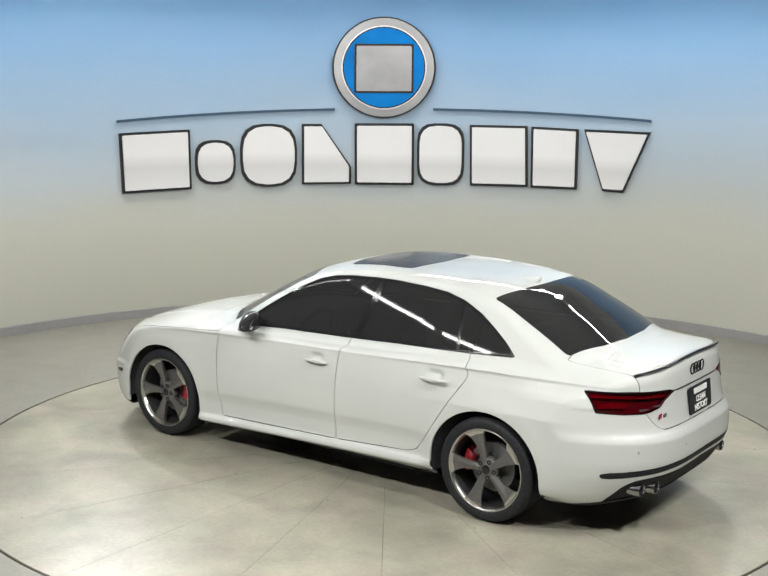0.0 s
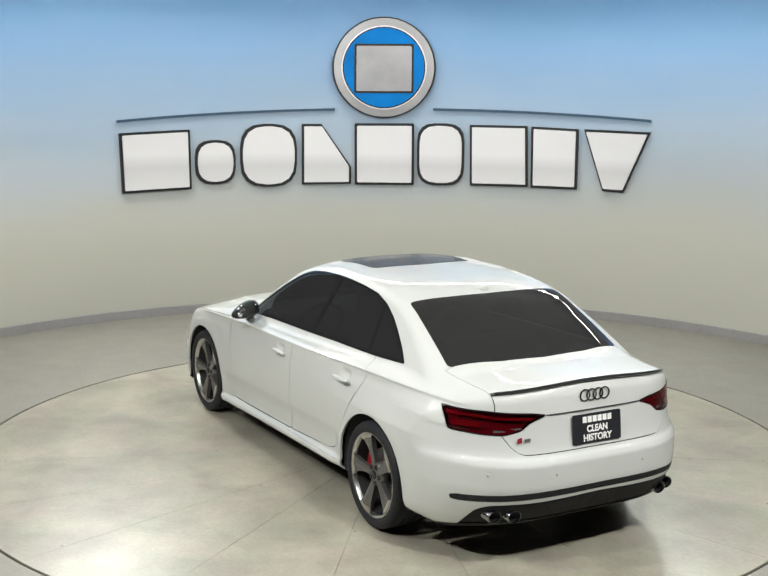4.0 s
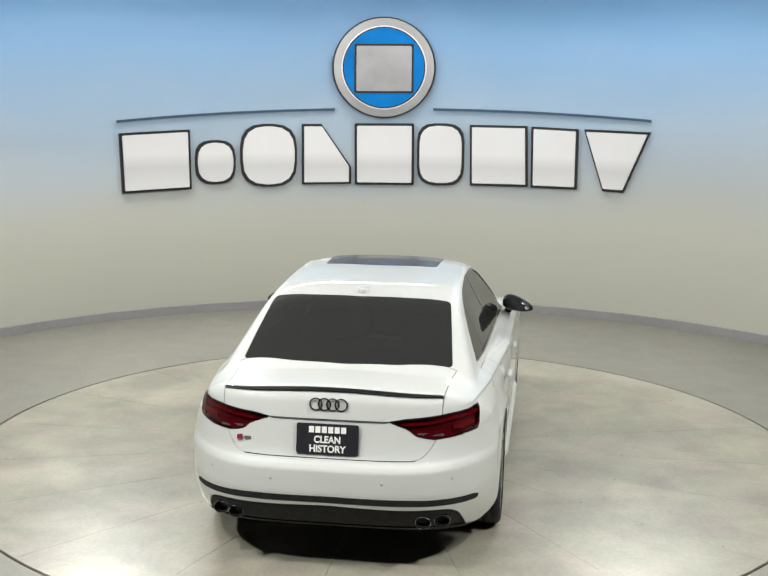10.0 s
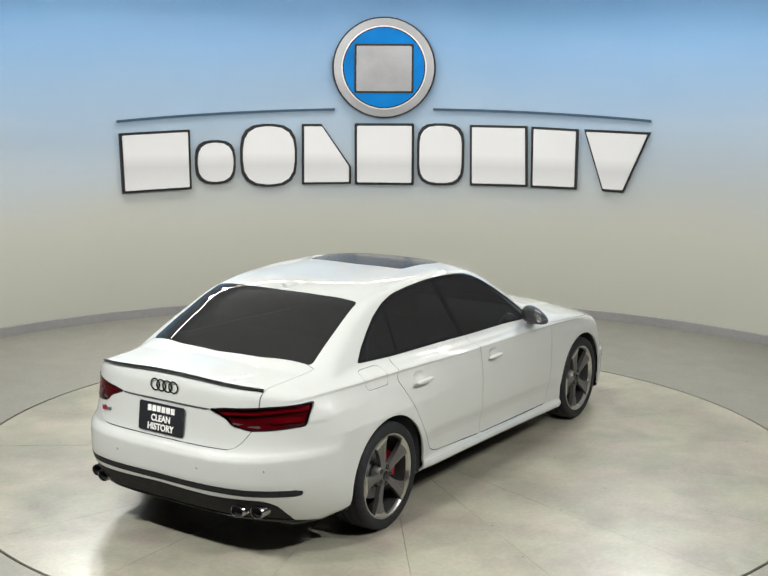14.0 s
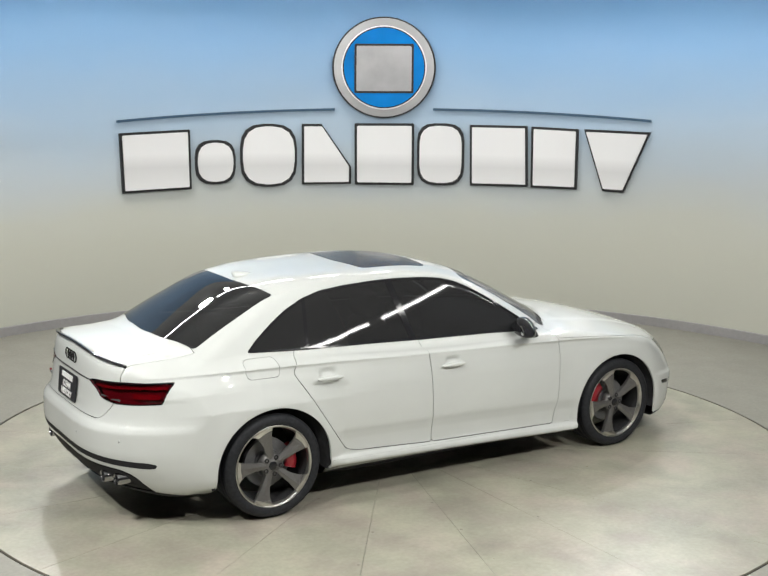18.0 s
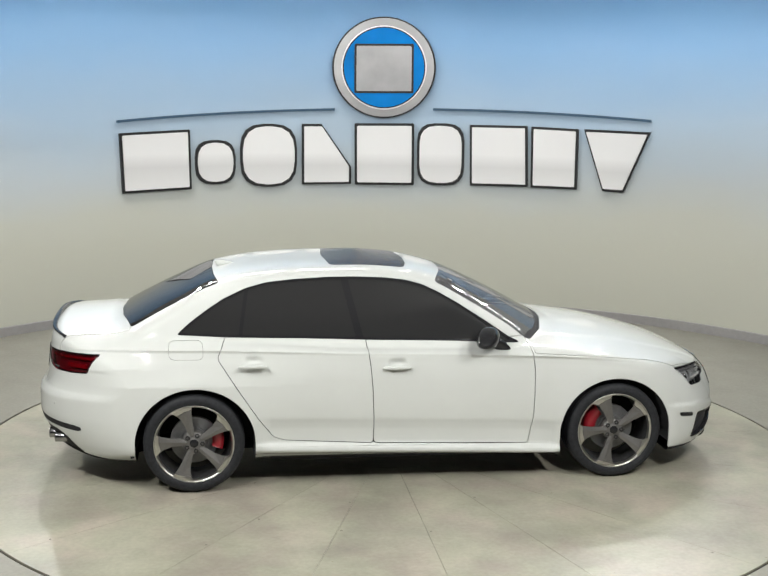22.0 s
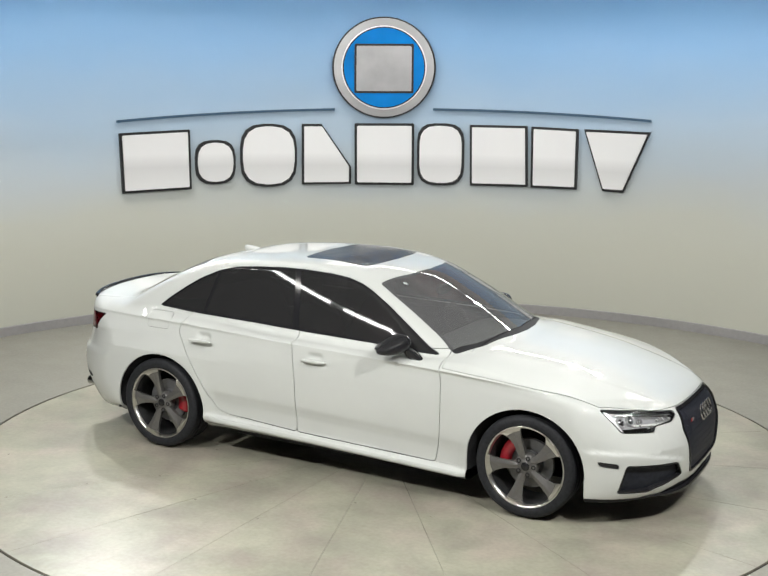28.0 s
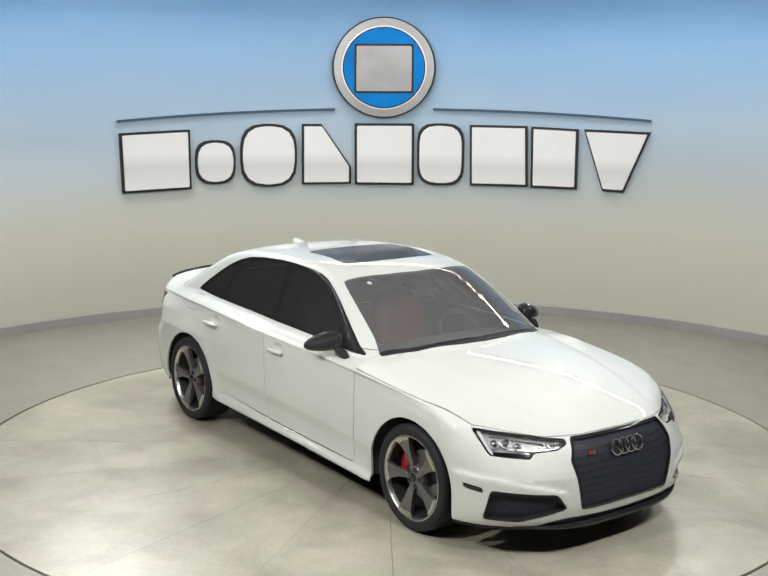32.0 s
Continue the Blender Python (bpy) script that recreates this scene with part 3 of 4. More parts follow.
def blob(name, centre, half, material, parent, label="", power=(0.6, 0.6), n=(28, 16), taper=None):
    """A rounded box or egg: a superellipsoid with half sizes; taper(v) reshapes it."""
    sp = lambda a, e: np.sign(a) * np.abs(a) ** e
    verts, faces = [], []
    for j in range(n[1] + 1):
        la = -math.pi / 2 + math.pi * j / n[1]
        for i in range(n[0]):
            lo = 2 * math.pi * i / n[0]
            v = np.array([sp(math.cos(la), power[1]) * sp(math.cos(lo), power[0]), sp(math.cos(la), power[1]) * sp(math.sin(lo), power[0]), sp(math.sin(la), power[1])])
            if taper:
                v = np.array(taper(v))
            verts.append(np.array(centre) + v * np.array(half))
    for j in range(n[1]):
        for i in range(n[0]):
            k = (i + 1) % n[0]
            faces.append((j * n[0] + i, j * n[0] + k, (j + 1) * n[0] + k, (j + 1) * n[0] + i))
    return solid(name, verts, faces, material, parent, label)


def tube(name, path, r, material, parent, label="", n=8, closed=False):
    """A round bar along a path of points."""
    P = [Vector(p) for p in path]
    verts, faces = [], []
    k = len(P)
    for i, p in enumerate(P):
        a, b = P[i - 1] if (i or closed) else p, P[(i + 1) % k] if (i < k - 1 or closed) else p
        d = (b - a).normalized()
        u = d.cross(Vector((0, 0, 1)) if abs(d.z) < 0.9 else Vector((1, 0, 0))).normalized()
        w = d.cross(u)
        for j in range(n):
            t = 2 * math.pi * j / n
            verts.append(p + (u * math.cos(t) + w * math.sin(t)) * r)
    for i in range(k if closed else k - 1):
        for j in range(n):
            q = (j + 1) % n
            i2 = (i + 1) % k
            faces.append((i * n + j, i2 * n + j, i2 * n + q, i * n + q))
    if not closed:
        faces += [tuple(range(n)), tuple((k - 1) * n + j for j in reversed(range(n)))]
    return solid(name, verts, faces, material, parent, label)


def prism(outline, x0, x1):
    """An outline in (a, b) between two depths: verts as (depth, a, b)."""
    k = len(outline)
    verts = [(x0, a, b) for a, b in outline] + [(x1, a, b) for a, b in outline]
    faces = [tuple(range(k)), tuple(reversed(range(k, 2 * k)))]
    faces += [(i, i + k, (i + 1) % k + k, (i + 1) % k) for i in range(k)]
    return verts, faces


LEVELS = np.concatenate([np.arange(0.08, 0.23, 0.016), np.arange(0.232, 0.40, 0.010), np.arange(0.408, 0.86, 0.016), np.arange(0.866, 0.93, 0.006), np.arange(0.94, 1.48, 0.016)])
V0, N0, Q0 = surface_net(body_field, np.arange(-3.95, 0.99, 0.016), np.linspace(-0.984, 0.984, 124), LEVELS, 0.016)
skin = Skin(V0, N0, Q0.ravel(), np.arange(0, Q0.size, 4))

# wheel arches and underbody
for ax in (0.0, -2.815):
    def arch(V, N, ax=ax):
        x, z = np.abs(V[:, 0] - ax), V[:, 2] - 0.328
        r = np.where(z > 0, np.hypot(x / 0.386, z / 0.368), x / 0.386)
        return np.minimum((1 - r) * 0.37, np.abs(V[:, 1]) - 0.5)
    skin = cut(skin, arch)[1]
under, skin = cut(skin, lambda V, N: 0.200 + 0.165 * np.clip(-(V[:, 0] + 3.25), 0, 0.6) - V[:, 2])
panel("underbody", under, DARK, car, "matt black underbody", 0.0)

blob("underbody_tray", OFFSET + (-1.42, 0, 0.165), (1.02, 0.74, 0.035), DARK, car, "matt black tray under the floor", (0.25, 0.4), (32, 8))
blob("underbody_tray", OFFSET + (0.60, 0, 0.195), (0.20, 0.60, 0.03), DARK, car, "matt black tray under the floor", (0.4, 0.4), (32, 8))
blob("underbody_tray", OFFSET + (-3.33, 0, 0.20), (0.12, 0.62, 0.04), DARK, car, "matt black tray under the floor", (0.3, 0.4), (32, 8))

# side windows
SIDE_GLASS = rounded([(-2.93, 1.018), (-2.848, 1.089), (-2.738, 1.165), (-2.624, 1.235), (-2.486, 1.296), (-2.347, 1.332), (-2.161, 1.350), (-1.93, 1.361), (-1.75, 1.361), (-1.548, 1.352), (-1.407, 1.336), (-1.30, 1.308), (-1.20, 1.264), (-1.061, 1.188), (-0.89, 1.080), (-0.726, 0.970), (-0.645, 0.929), (-1.116, 0.955), (-1.652, 0.970), (-2.088, 0.987), (-2.614, 1.001)], 0.02)
dlo = {}
for s in (-1, 1):
    dlo[s], skin = cut_gap(skin, lambda V, N: np.minimum(inside(V[:, 0], V[:, 2], SIDE_GLASS), s * V[:, 1] - 0.3), 0.002)

# windscreen, rear window, sunroof
def mirrored(half):
    return half + [(x, -y) for x, y in reversed(half) if abs(y) > 1e-6]


WINDSCREEN = rounded(mirrored([(-1.095, 0.0), (-1.115, 0.25), (-1.20, 0.550), (-1.09, 0.580), (-0.89, 0.618), (-0.69, 0.652), (-0.563, 0.700), (-0.445, 0.51), (-0.362, 0.19), (-0.345, 0.0)]), 0.03)
BACKLIGHT = rounded(mirrored([(-2.70, 0.0), (-2.69, 0.3), (-2.655, 0.546), (-2.90, 0.575), (-3.222, 0.612), (-3.295, 0.3), (-3.317, 0.0)]), 0.03)
SUNROOF = rounded(mirrored([(-1.345, 0.0), (-1.36, 0.25), (-1.395, 0.395), (-1.90, 0.38), (-1.925, 0.0)]), 0.04)
screen, skin = cut_gap(skin, lambda V, N: np.minimum(inside(V[:, 0], V[:, 1], WINDSCREEN), V[:, 2] - 0.85), 0.003)
back, skin = cut_gap(skin, lambda V, N: np.minimum(inside(V[:, 0], V[:, 1], BACKLIGHT), V[:, 2] - 1.0), 0.003)
hatch, skin = cut_gap(skin, lambda V, N: np.minimum(inside(V[:, 0], V[:, 1], SUNROOF), V[:, 2] - 1.2), 0.004)

# lamps, grille, intakes: outlines seen square to the car's corners
corner_f = lambda V: (np.abs(V[:, 1]) - V[:, 0]) / math.sqrt(2)
corner_r = lambda V: (np.abs(V[:, 1]) + V[:, 0] + 3.0) / math.sqrt(2)
HEADLAMP = rounded([(0.262, 0.735), (0.196, 0.660), (0.151, 0.606), (-0.076, 0.591), (-0.095, 0.622), (-0.229, 0.634), (-0.276, 0.662), (-0.262, 0.682), (-0.173, 0.690), (0.047, 0.715)], 0.012)
TAIL_LAMP = rounded([(-0.325, 0.877), (-0.249, 0.893), (0.001, 0.908), (0.258, 0.910), (0.225, 0.85), (0.204, 0.787), (0.031, 0.777), (-0.106, 0.775), (-0.16, 0.787), (-0.204, 0.80), (-0.235, 0.835)], 0.015)
INTAKE = rounded([(0.135, 0.418), (-0.237, 0.399), (-0.296, 0.305), (-0.025, 0.235), (0.181, 0.24)], 0.02)
MARKER = rounded([(0.302, 0.440), (0.288, 0.412), (0.178, 0.399), (0.186, 0.427)], 0.008)
GRILLE = rounded([(0.364, 0.692), (0.416, 0.575), (0.355, 0.290), (-0.355, 0.290), (-0.416, 0.575), (-0.364, 0.692)], 0.018)
heads, tails, intakes, markers = {}, {}, {}, {}
for s in (-1, 1):
    heads[s], skin = cut_gap(skin, lambda V, N: np.minimum(np.minimum(inside(corner_f(V), V[:, 2], HEADLAMP), s * V[:, 1] - 0.2), V[:, 0] - 0.2), 0.005)
    tails[s], skin = cut_gap(skin, lambda V, N: np.minimum(np.minimum(inside(corner_r(V), V[:, 2], TAIL_LAMP), s * V[:, 1] - 0.2), -3.2 - V[:, 0]), 0.005)
    intakes[s], skin = cut_gap(skin, lambda V, N: np.minimum(np.minimum(inside(corner_f(V), V[:, 2], INTAKE), s * V[:, 1] - 0.2), V[:, 0] - 0.2), 0.004)
    markers[s], skin = cut_gap(skin, lambda V, N: np.minimum(np.minimum(inside(corner_f(V), V[:, 2], MARKER), s * V[:, 1] - 0.2), V[:, 0] - 0.2), 0.004)
lip_f, skin = cut_gap(skin, lambda V, N: np.minimum(curve(np.abs(V[:, 1]), [(0, 0.232), (0.25, 0.243), (0.42, 0.247), (0.52, 0.232), (0.61, 0.19), (0.7, 0.13), (0.95, 0.1)]) - V[:, 2], V[:, 0] - 0.3), 0.002)
grille, skin = cut_gap(skin, lambda V, N: np.minimum(inside(V[:, 1], V[:, 2], GRILLE), V[:, 0] - 0.4), 0.003)
lining = skin

# rear trim strip and diffuser
def strip_rear(V, N):
    Y = np.abs(V[:, 1])
    mid = curve(Y, [(0, 0.455), (0.4, 0.451), (0.62, 0.438), (0.74, 0.427), (0.86, 0.418)])
    return np.minimum(np.minimum(0.019 * np.clip((0.83 - Y) / 0.06, 0, 1) - np.abs(V[:, 2] - mid), -3.545 - V[:, 0]), 0.84 - Y)


DIFFUSER = rounded([(0.0, 0.418), (0.54, 0.402), (0.645, 0.392), (0.695, 0.36), (0.725, 0.27), (0.74, 0.1), (-0.74, 0.1), (-0.725, 0.27), (-0.695, 0.36), (-0.645, 0.392), (-0.54, 0.402)], 0.03)
strip, skin = cut_gap(skin, strip_rear, 0.002)
diffuser, skin = cut_gap(skin, lambda V, N: np.minimum(inside(V[:, 1], V[:, 2], DIFFUSER), -3.35 - V[:, 0]), 0.003)

# bonnet, boot lid, doors, flap, skirts, bumpers
def hood(V, N):
    Y = np.abs(V[:, 1])
    line = np.maximum(curve(V[:, 0], [(-0.62, 0.884), (-0.15, 0.848), (0.2, 0.808), (0.42, 0.748), (0.6, 0.60), (0.9, 0.40)]), curve(Y, [(0, 0.697), (0.36, 0.697), (0.48, 0.697), (0.64, 0.722), (0.78, 0.744), (1, 0.744)]))
    edge = curve(Y, [(0, -0.36), (0.17, -0.37), (0.51, -0.455), (0.715, -0.57), (0.8, -0.575), (1, -0.575)])
    return np.minimum(np.minimum(V[:, 2] - line, V[:, 0] - edge), 0.98 - V[:, 2] + 0.1)


bonnet, skin = cut_gap(skin, hood, 0.0028)
lid, skin = cut_gap(skin, lambda V, N: np.minimum(np.minimum(curve(V[:, 2], [(0.66, 0.44), (0.685, 0.50), (0.735, 0.548), (0.834, 0.595), (1.0, 0.606), (1.04, 0.640), (1.1, 0.65)]) - np.abs(V[:, 1]), V[:, 2] - 0.672), -3.23 - V[:, 0]), 0.0045)
FRONT_DOOR = rounded([(-0.60, 0.96), (-0.588, 0.876), (-0.573, 0.78), (-0.571, 0.60), (-0.575, 0.445), (-0.606, 0.262), (-1.655, 0.297), (-1.652, 0.42), (-1.661, 0.648), (-1.675, 0.80), (-1.702, 1.0)], 0.02)
REAR_DOOR = rounded([(-1.702, 1.02), (-1.675, 0.80), (-1.661, 0.648), (-1.652, 0.42), (-1.655, 0.297), (-2.235, 0.332), (-2.31, 0.355), (-2.405, 0.48), (-2.591, 0.764), (-2.655, 0.86), (-2.667, 0.885), (-2.627, 0.98), (-2.60, 1.03)], 0.02)
FLAP = rounded([(-2.98, 0.987), (-2.762, 0.987), (-2.757, 0.876), (-2.975, 0.876)], 0.035)
doors = {}
for s in (-1, 1):
    on = lambda V: s * V[:, 1] - 0.5
    for key, poly in (("front", FRONT_DOOR), ("rear", REAR_DOOR)):
        doors[key, s], skin = cut_gap(skin, lambda V, N: np.minimum(inside(V[:, 0], V[:, 2], poly), on(V)), 0.0046)
    sill, skin = cut_gap(skin, lambda V, N: np.minimum(np.minimum(curve(V[:, 0], [(-2.45, 0.30), (-0.38, 0.258)]) - V[:, 2], on(V)), np.minimum(V[:, 0] + 2.6, -0.2 - V[:, 0])), 0.001)
    panel("side_skirt", sill, PAINT, car, "white flared side skirt")
flap, skin = cut_gap(skin, lambda V, N: np.minimum(inside(V[:, 0], V[:, 2], FLAP), -V[:, 1] - 0.5), 0.0022)
bumper_f, skin = cut(skin, lambda V, N: np.minimum(V[:, 0] - 0.30, curve(V[:, 0], [(0.3, 0.60), (0.45, 0.70), (0.9, 0.75)]) - V[:, 2]))
bumper_r, skin = cut(skin, lambda V, N: np.minimum(-3.15 - V[:, 0], curve(V[:, 0], [(-3.9, 0.80), (-3.545, 0.80), (-3.525, 0.66), (-3.44, 0.637), (-3.15, 0.598)]) - V[:, 2]))

panel("body_shell", skin, PAINT, car)
for ax in (0.0, -2.815):
    lining = cut(lining, lambda V, N: np.minimum(np.hypot(V[:, 0] - ax, V[:, 2] - 0.328) - 0.43, V[:, 2] - 0.30))[0]
inner = Skin(lining.V - lining.N * 0.022, -lining.N, lining.loops, lining.starts)
child("inner_shell", mesh_of("inner_shell", inner.V + OFFSET, [face[::-1] for face in inner.faces()], DARK, True, inner.N), car, "black inner structure behind the panels")
hood_ob = panel("bonnet", bonnet, PAINT, car, "white bonnet with sculpted creases")
lid_ob = panel("boot_lid", lid, PAINT, car)
bf = panel("front_bumper", bumper_f, PAINT, car)
br = panel("rear_bumper", bumper_r, PAINT, car)
# shadow line under the lid crease, laid on as a dark strip
shade_strip = cut(lid, lambda V, N: np.minimum(np.minimum(0.0075 - np.abs(V[:, 2] - 0.872), 0.33 - np.abs(V[:, 1])), -3.7 - V[:, 0]))[0]
panel("crease_shade", shade_strip, SHADE_LAMP_GREY, lid_ob, "dark grey strip standing for the shadow under the lid crease", 0.004, 0.003)
panel("fuel_flap", flap, PAINT, car)
panel("trim_strip", strip, DARK, br, "black trim strip", 0.012, 0.001)
panel("diffuser", diffuser, DARK, br, "black plastic diffuser", 0.02, -0.006)

# glass
for s in (-1, 1):
    for key in ("front", "rear"):
        doors[key, s] = panel(key + "_door", doors[key, s], PAINT, car)
    rest = dlo[s]
    glass, trim = cut(rest, lambda V, N: inside(V[:, 0], V[:, 2], SIDE_GLASS) - 0.013)
    panel("window_trim", trim, BLACK, car, "gloss black window surround", 0.012, 0.001)
    lean = lambda V: V[:, 0] + 1.735 + 0.24 * (V[:, 2] - 0.98)
    front, rest = cut(glass, lambda V, N: lean(V) - 0.024)
    pillar, rest = cut(rest, lambda V, N: lean(V) + 0.024)
    rear, rest = cut(rest, lambda V, N: V[:, 0] + 2.508 - 0.16 * (V[:, 2] - 1.0))
    post, quarter = cut(rest, lambda V, N: V[:, 0] + 2.532 - 0.16 * (V[:, 2] - 1.0))
    panel("pillar_cover", pillar, BLACK, car, "black glass pillar cover", 0.006, -0.002)
    panel("pillar_cover", post, BLACK, car, "black glass pillar cover", 0.006, -0.002)
    panel("side_window", front, TINTED, doors["front", s], "dark tinted window", 0.004, -0.004)
    panel("side_window", rear, TINTED, doors["rear", s], "dark tinted window", 0.004, -0.004)
    panel("quarter_window", quarter, TINTED, car, "dark tinted window", 0.004, -0.003)
cowl, pane = cut(screen, lambda V, N: V[:, 0] - curve(np.abs(V[:, 1]), [(0, -0.395), (0.2, -0.41), (0.5, -0.485), (0.70, -0.60), (1, -0.62)]))
ws = panel("windscreen", pane, CLEAR, car, "lightly tinted windscreen", 0.004)
border = cut(cut(screen, lambda V, N: 0.022 - inside(V[:, 0], V[:, 1], WINDSCREEN))[0], lambda V, N: -0.50 - V[:, 0])[0]
panel("screen_border", border, DARK, ws, "black printed glass edge", 0.0, -0.006)
panel("cowl_panel", cowl, DARK, car, "black plastic scuttle panel below the windscreen", 0.01, -0.004)
panel("rear_window", back, TINTED, car, "dark tinted rear window", 0.004)
panel("sunroof", hatch, SUNGLASS, car, "dark glass sunroof panel", 0.006, 0.001)

# headlamps
for s in (-1, 1):
    H = heads[s]
    lens = panel("headlamp", H, LENS, car, "clear headlamp with chrome inner reflectors", 0.004)
    panel("housing", H, LAMP_DARK, lens, "grey lamp housing", 0.0, -0.035)
    edge = cut(H, lambda V, N: 0.006 - inside(corner_f(V), V[:, 2], HEADLAMP))[0]
    panel("bezel", edge, BLACK, lens, "black lamp bezel", 0.02, -0.005)
    drl = cut(H, lambda V, N: 0.0055 - np.abs(V[:, 2] - 0.641 - 0.05 * corner_f(V)))[0]
    drl = cut(drl, lambda V, N: np.minimum(0.06 - corner_f(V), corner_f(V) + 0.235))[0]
    panel("running_light", drl, LED_WHITE, lens, "white light guide", 0.02, -0.020)
    blade = cut(H, lambda V, N: np.minimum(0.004 - np.abs(V[:, 2] - 0.690 - 0.11 * corner_f(V)), 0.17 - corner_f(V)))[0]
    panel("trim_blade", blade, CHROME, lens, "thin chrome blade", 0.02, -0.016)
    low = cut(H, lambda V, N: np.minimum(np.minimum(0.628 - V[:, 2], 0.15 - corner_f(V)), corner_f(V) + 0.09))[0]
    panel("reflector", low, CHROME, lens, "chrome reflector", 0.02, -0.028)
    side = cut(H, lambda V, N: 0.010 - np.abs(corner_f(V) - 0.175 - 0.75 * (V[:, 2] - 0.66)))[0]
    panel("side_reflector", side, SATIN, lens, "slanted satin reflector", 0.02, -0.014)
    for k in range(5):
        bar = cut(H, lambda V, N: np.minimum(0.0055 - np.abs(corner_f(V) + 0.225 - 0.024 * k - 0.7 * (V[:, 2] - 0.66)), 0.015 - np.abs(V[:, 2] - 0.664)))[0]
        panel("light_bar", bar, SATIN, lens, "", 0.01, -0.018)
    for u, z, r in ((0.125, 0.672, 0.030), (0.060, 0.668, 0.030), (0.0, 0.664, 0.022)):
        near = np.argmin(np.abs(corner_f(H.V) - u) + np.abs(H.V[:, 2] - z))
        c = H.V[near] - H.N[near] * 0.045 + OFFSET
        eye = blob("projector", c, (r, r, r), CHROME, lens, "round projector lens", (1, 1), (18, 12))
        ax = Vector(H.N[near]).to_track_quat("Z", "Y").to_matrix().to_4x4()
        vv, ff = lathe([(r * 0.80, 0.020), (r * 1.0, 0.026), (r * 1.12, 0.018), (r * 1.12, 0.0)], 24)
        solid("projector_ring", vv, ff, LAMP_DARK, eye, "grey ring", True, Matrix.Translation(Vector(c)) @ ax)

# tail lamps
for s in (-1, 1):
    T = tails[s]
    lens = panel("tail_lamp", T, RED_LENS, car, "dark red tail lamp with black edge", 0.004, 0.002)
    panel("housing", T, LAMP_RED, lens, "deep red lamp interior", 0.0, -0.03)
    bright = cut(T, lambda V, N: np.minimum(np.minimum(corner_r(V) - 0.02, 0.19 - corner_r(V)), 0.015 - np.abs(V[:, 2] - 0.828)))[0]
    panel("reflector", bright, RED_BRIGHT, lens, "bright red reflector", 0.01, -0.012)
    top = cut(T, lambda V, N: np.minimum(inside(corner_r(V), V[:, 2], TAIL_LAMP) - 0.012, 0.008 - np.abs(V[:, 2] - 0.873 - 0.045 * corner_r(V))))[0]
    panel("light_guide", top, RED_BRIGHT, lens, "", 0.01, -0.010)
    rev = cut(T, lambda V, N: np.minimum(np.minimum(corner_r(V) + 0.20, -0.05 - corner_r(V)), 0.007 - np.abs(V[:, 2] - 0.803 + 0.10 * (corner_r(V) + 0.1))))[0]
    panel("reversing_light", rev, SHADE_LAMP_GREY, lens, "dark grey reversing light", 0.004, 0.003)
    edge = cut(T, lambda V, N: 0.005 - inside(corner_r(V), V[:, 2], TAIL_LAMP))[0]
    panel("seal", edge, BLACK, lens, "black lamp edge", 0.004, 0.003)

# grille and intakes
panel("lower_lip", lip_f, PLASTIC, bf, "dark plastic lower lip", 0.012, -0.004)
panel("grille_backing", grille, PLASTIC, bf, "dark grille backing", 0.0, -0.018)
frame_g, core = cut(grille, lambda V, N: 0.014 - inside(V[:, 1], V[:, 2], GRILLE))
gr = panel("grille", frame_g, BLACK, car, "black single-frame radiator grille with horizontal slats", 0.03, 0.004)
for i in range(9):
    z = 0.320 + i * 0.041
    slat = cut(core, lambda V, N: 0.0194 - np.abs(V[:, 2] - z))[0]
    panel("slat", slat, PLASTIC, gr, "", 0.004, -0.012)
for s in (-1, 1):
    panel("air_intake", intakes[s], PLASTIC, bf, "dark plastic air intake", 0.0, -0.03)
    edge = cut(intakes[s], lambda V, N: 0.010 - inside(corner_f(V), V[:, 2], INTAKE))[0]
    panel("intake_frame", edge, BLACK, bf, "", 0.03, 0.0)
    panel("side_marker", markers[s], BLACK, bf, "smoked side marker lamp", 0.005, 0.001)


def rings(parent, centre, r, step, thick, material, tilt, name):
    for k in range(4):
        y = (k - 1.5) * step
        path = [(0, y + r * math.cos(a), r * math.sin(a)) for a in np.linspace(0, 2 * math.pi, 33)[:-1]]
        path = [tuple(Vector(centre) + Matrix.Rotation(radians(tilt), 3, "Y") @ Vector(p)) for p in path]
        tube(name, path, thick, material, parent, "", 6, True)


rings(gr, OFFSET + (0.883, 0, 0.610), 0.045, 0.057, 0.0062, CHROME, -16, "emblem_ring")
rings(lid_ob, OFFSET + (-3.780, 0, 0.958), 0.0325, 0.0455, 0.0045, BLACK, 0, "emblem_ring")
v, f = prism([(0.020, -0.018), (0.020, 0.014), (-0.016, 0.018), (-0.016, -0.014)], 0, 0.006)
solid("badge", [np.array(p) * (1, 0.6, 0.6) + OFFSET + (0.864, -0.262, 0.607) for p in v], f, STEEL, gr, "small grey badge", False)
solid("badge", [np.array(p) * (1, 0.6, 0.6) + OFFSET + (0.862, -0.287, 0.607) for p in v], f, CALIPER, gr, "small red badge", False)
solid("badge", [np.array(p) * (1, 0.8, 0.85) + OFFSET + (-3.770, 0.490, 0.752) for p in v], f, RED_BRIGHT, lid_ob, "small red badge", False, )
v, f = prism([(0.022, -0.012), (0.022, 0.012), (-0.022, 0.012), (-0.022, -0.012)], 0, 0.006)
solid("badge", [np.array(p) * (1, 0.8, 0.7) + OFFSET + (-3.779, 0.445, 0.752) for p in v], f, STEEL, lid_ob, "small grey badge", False)

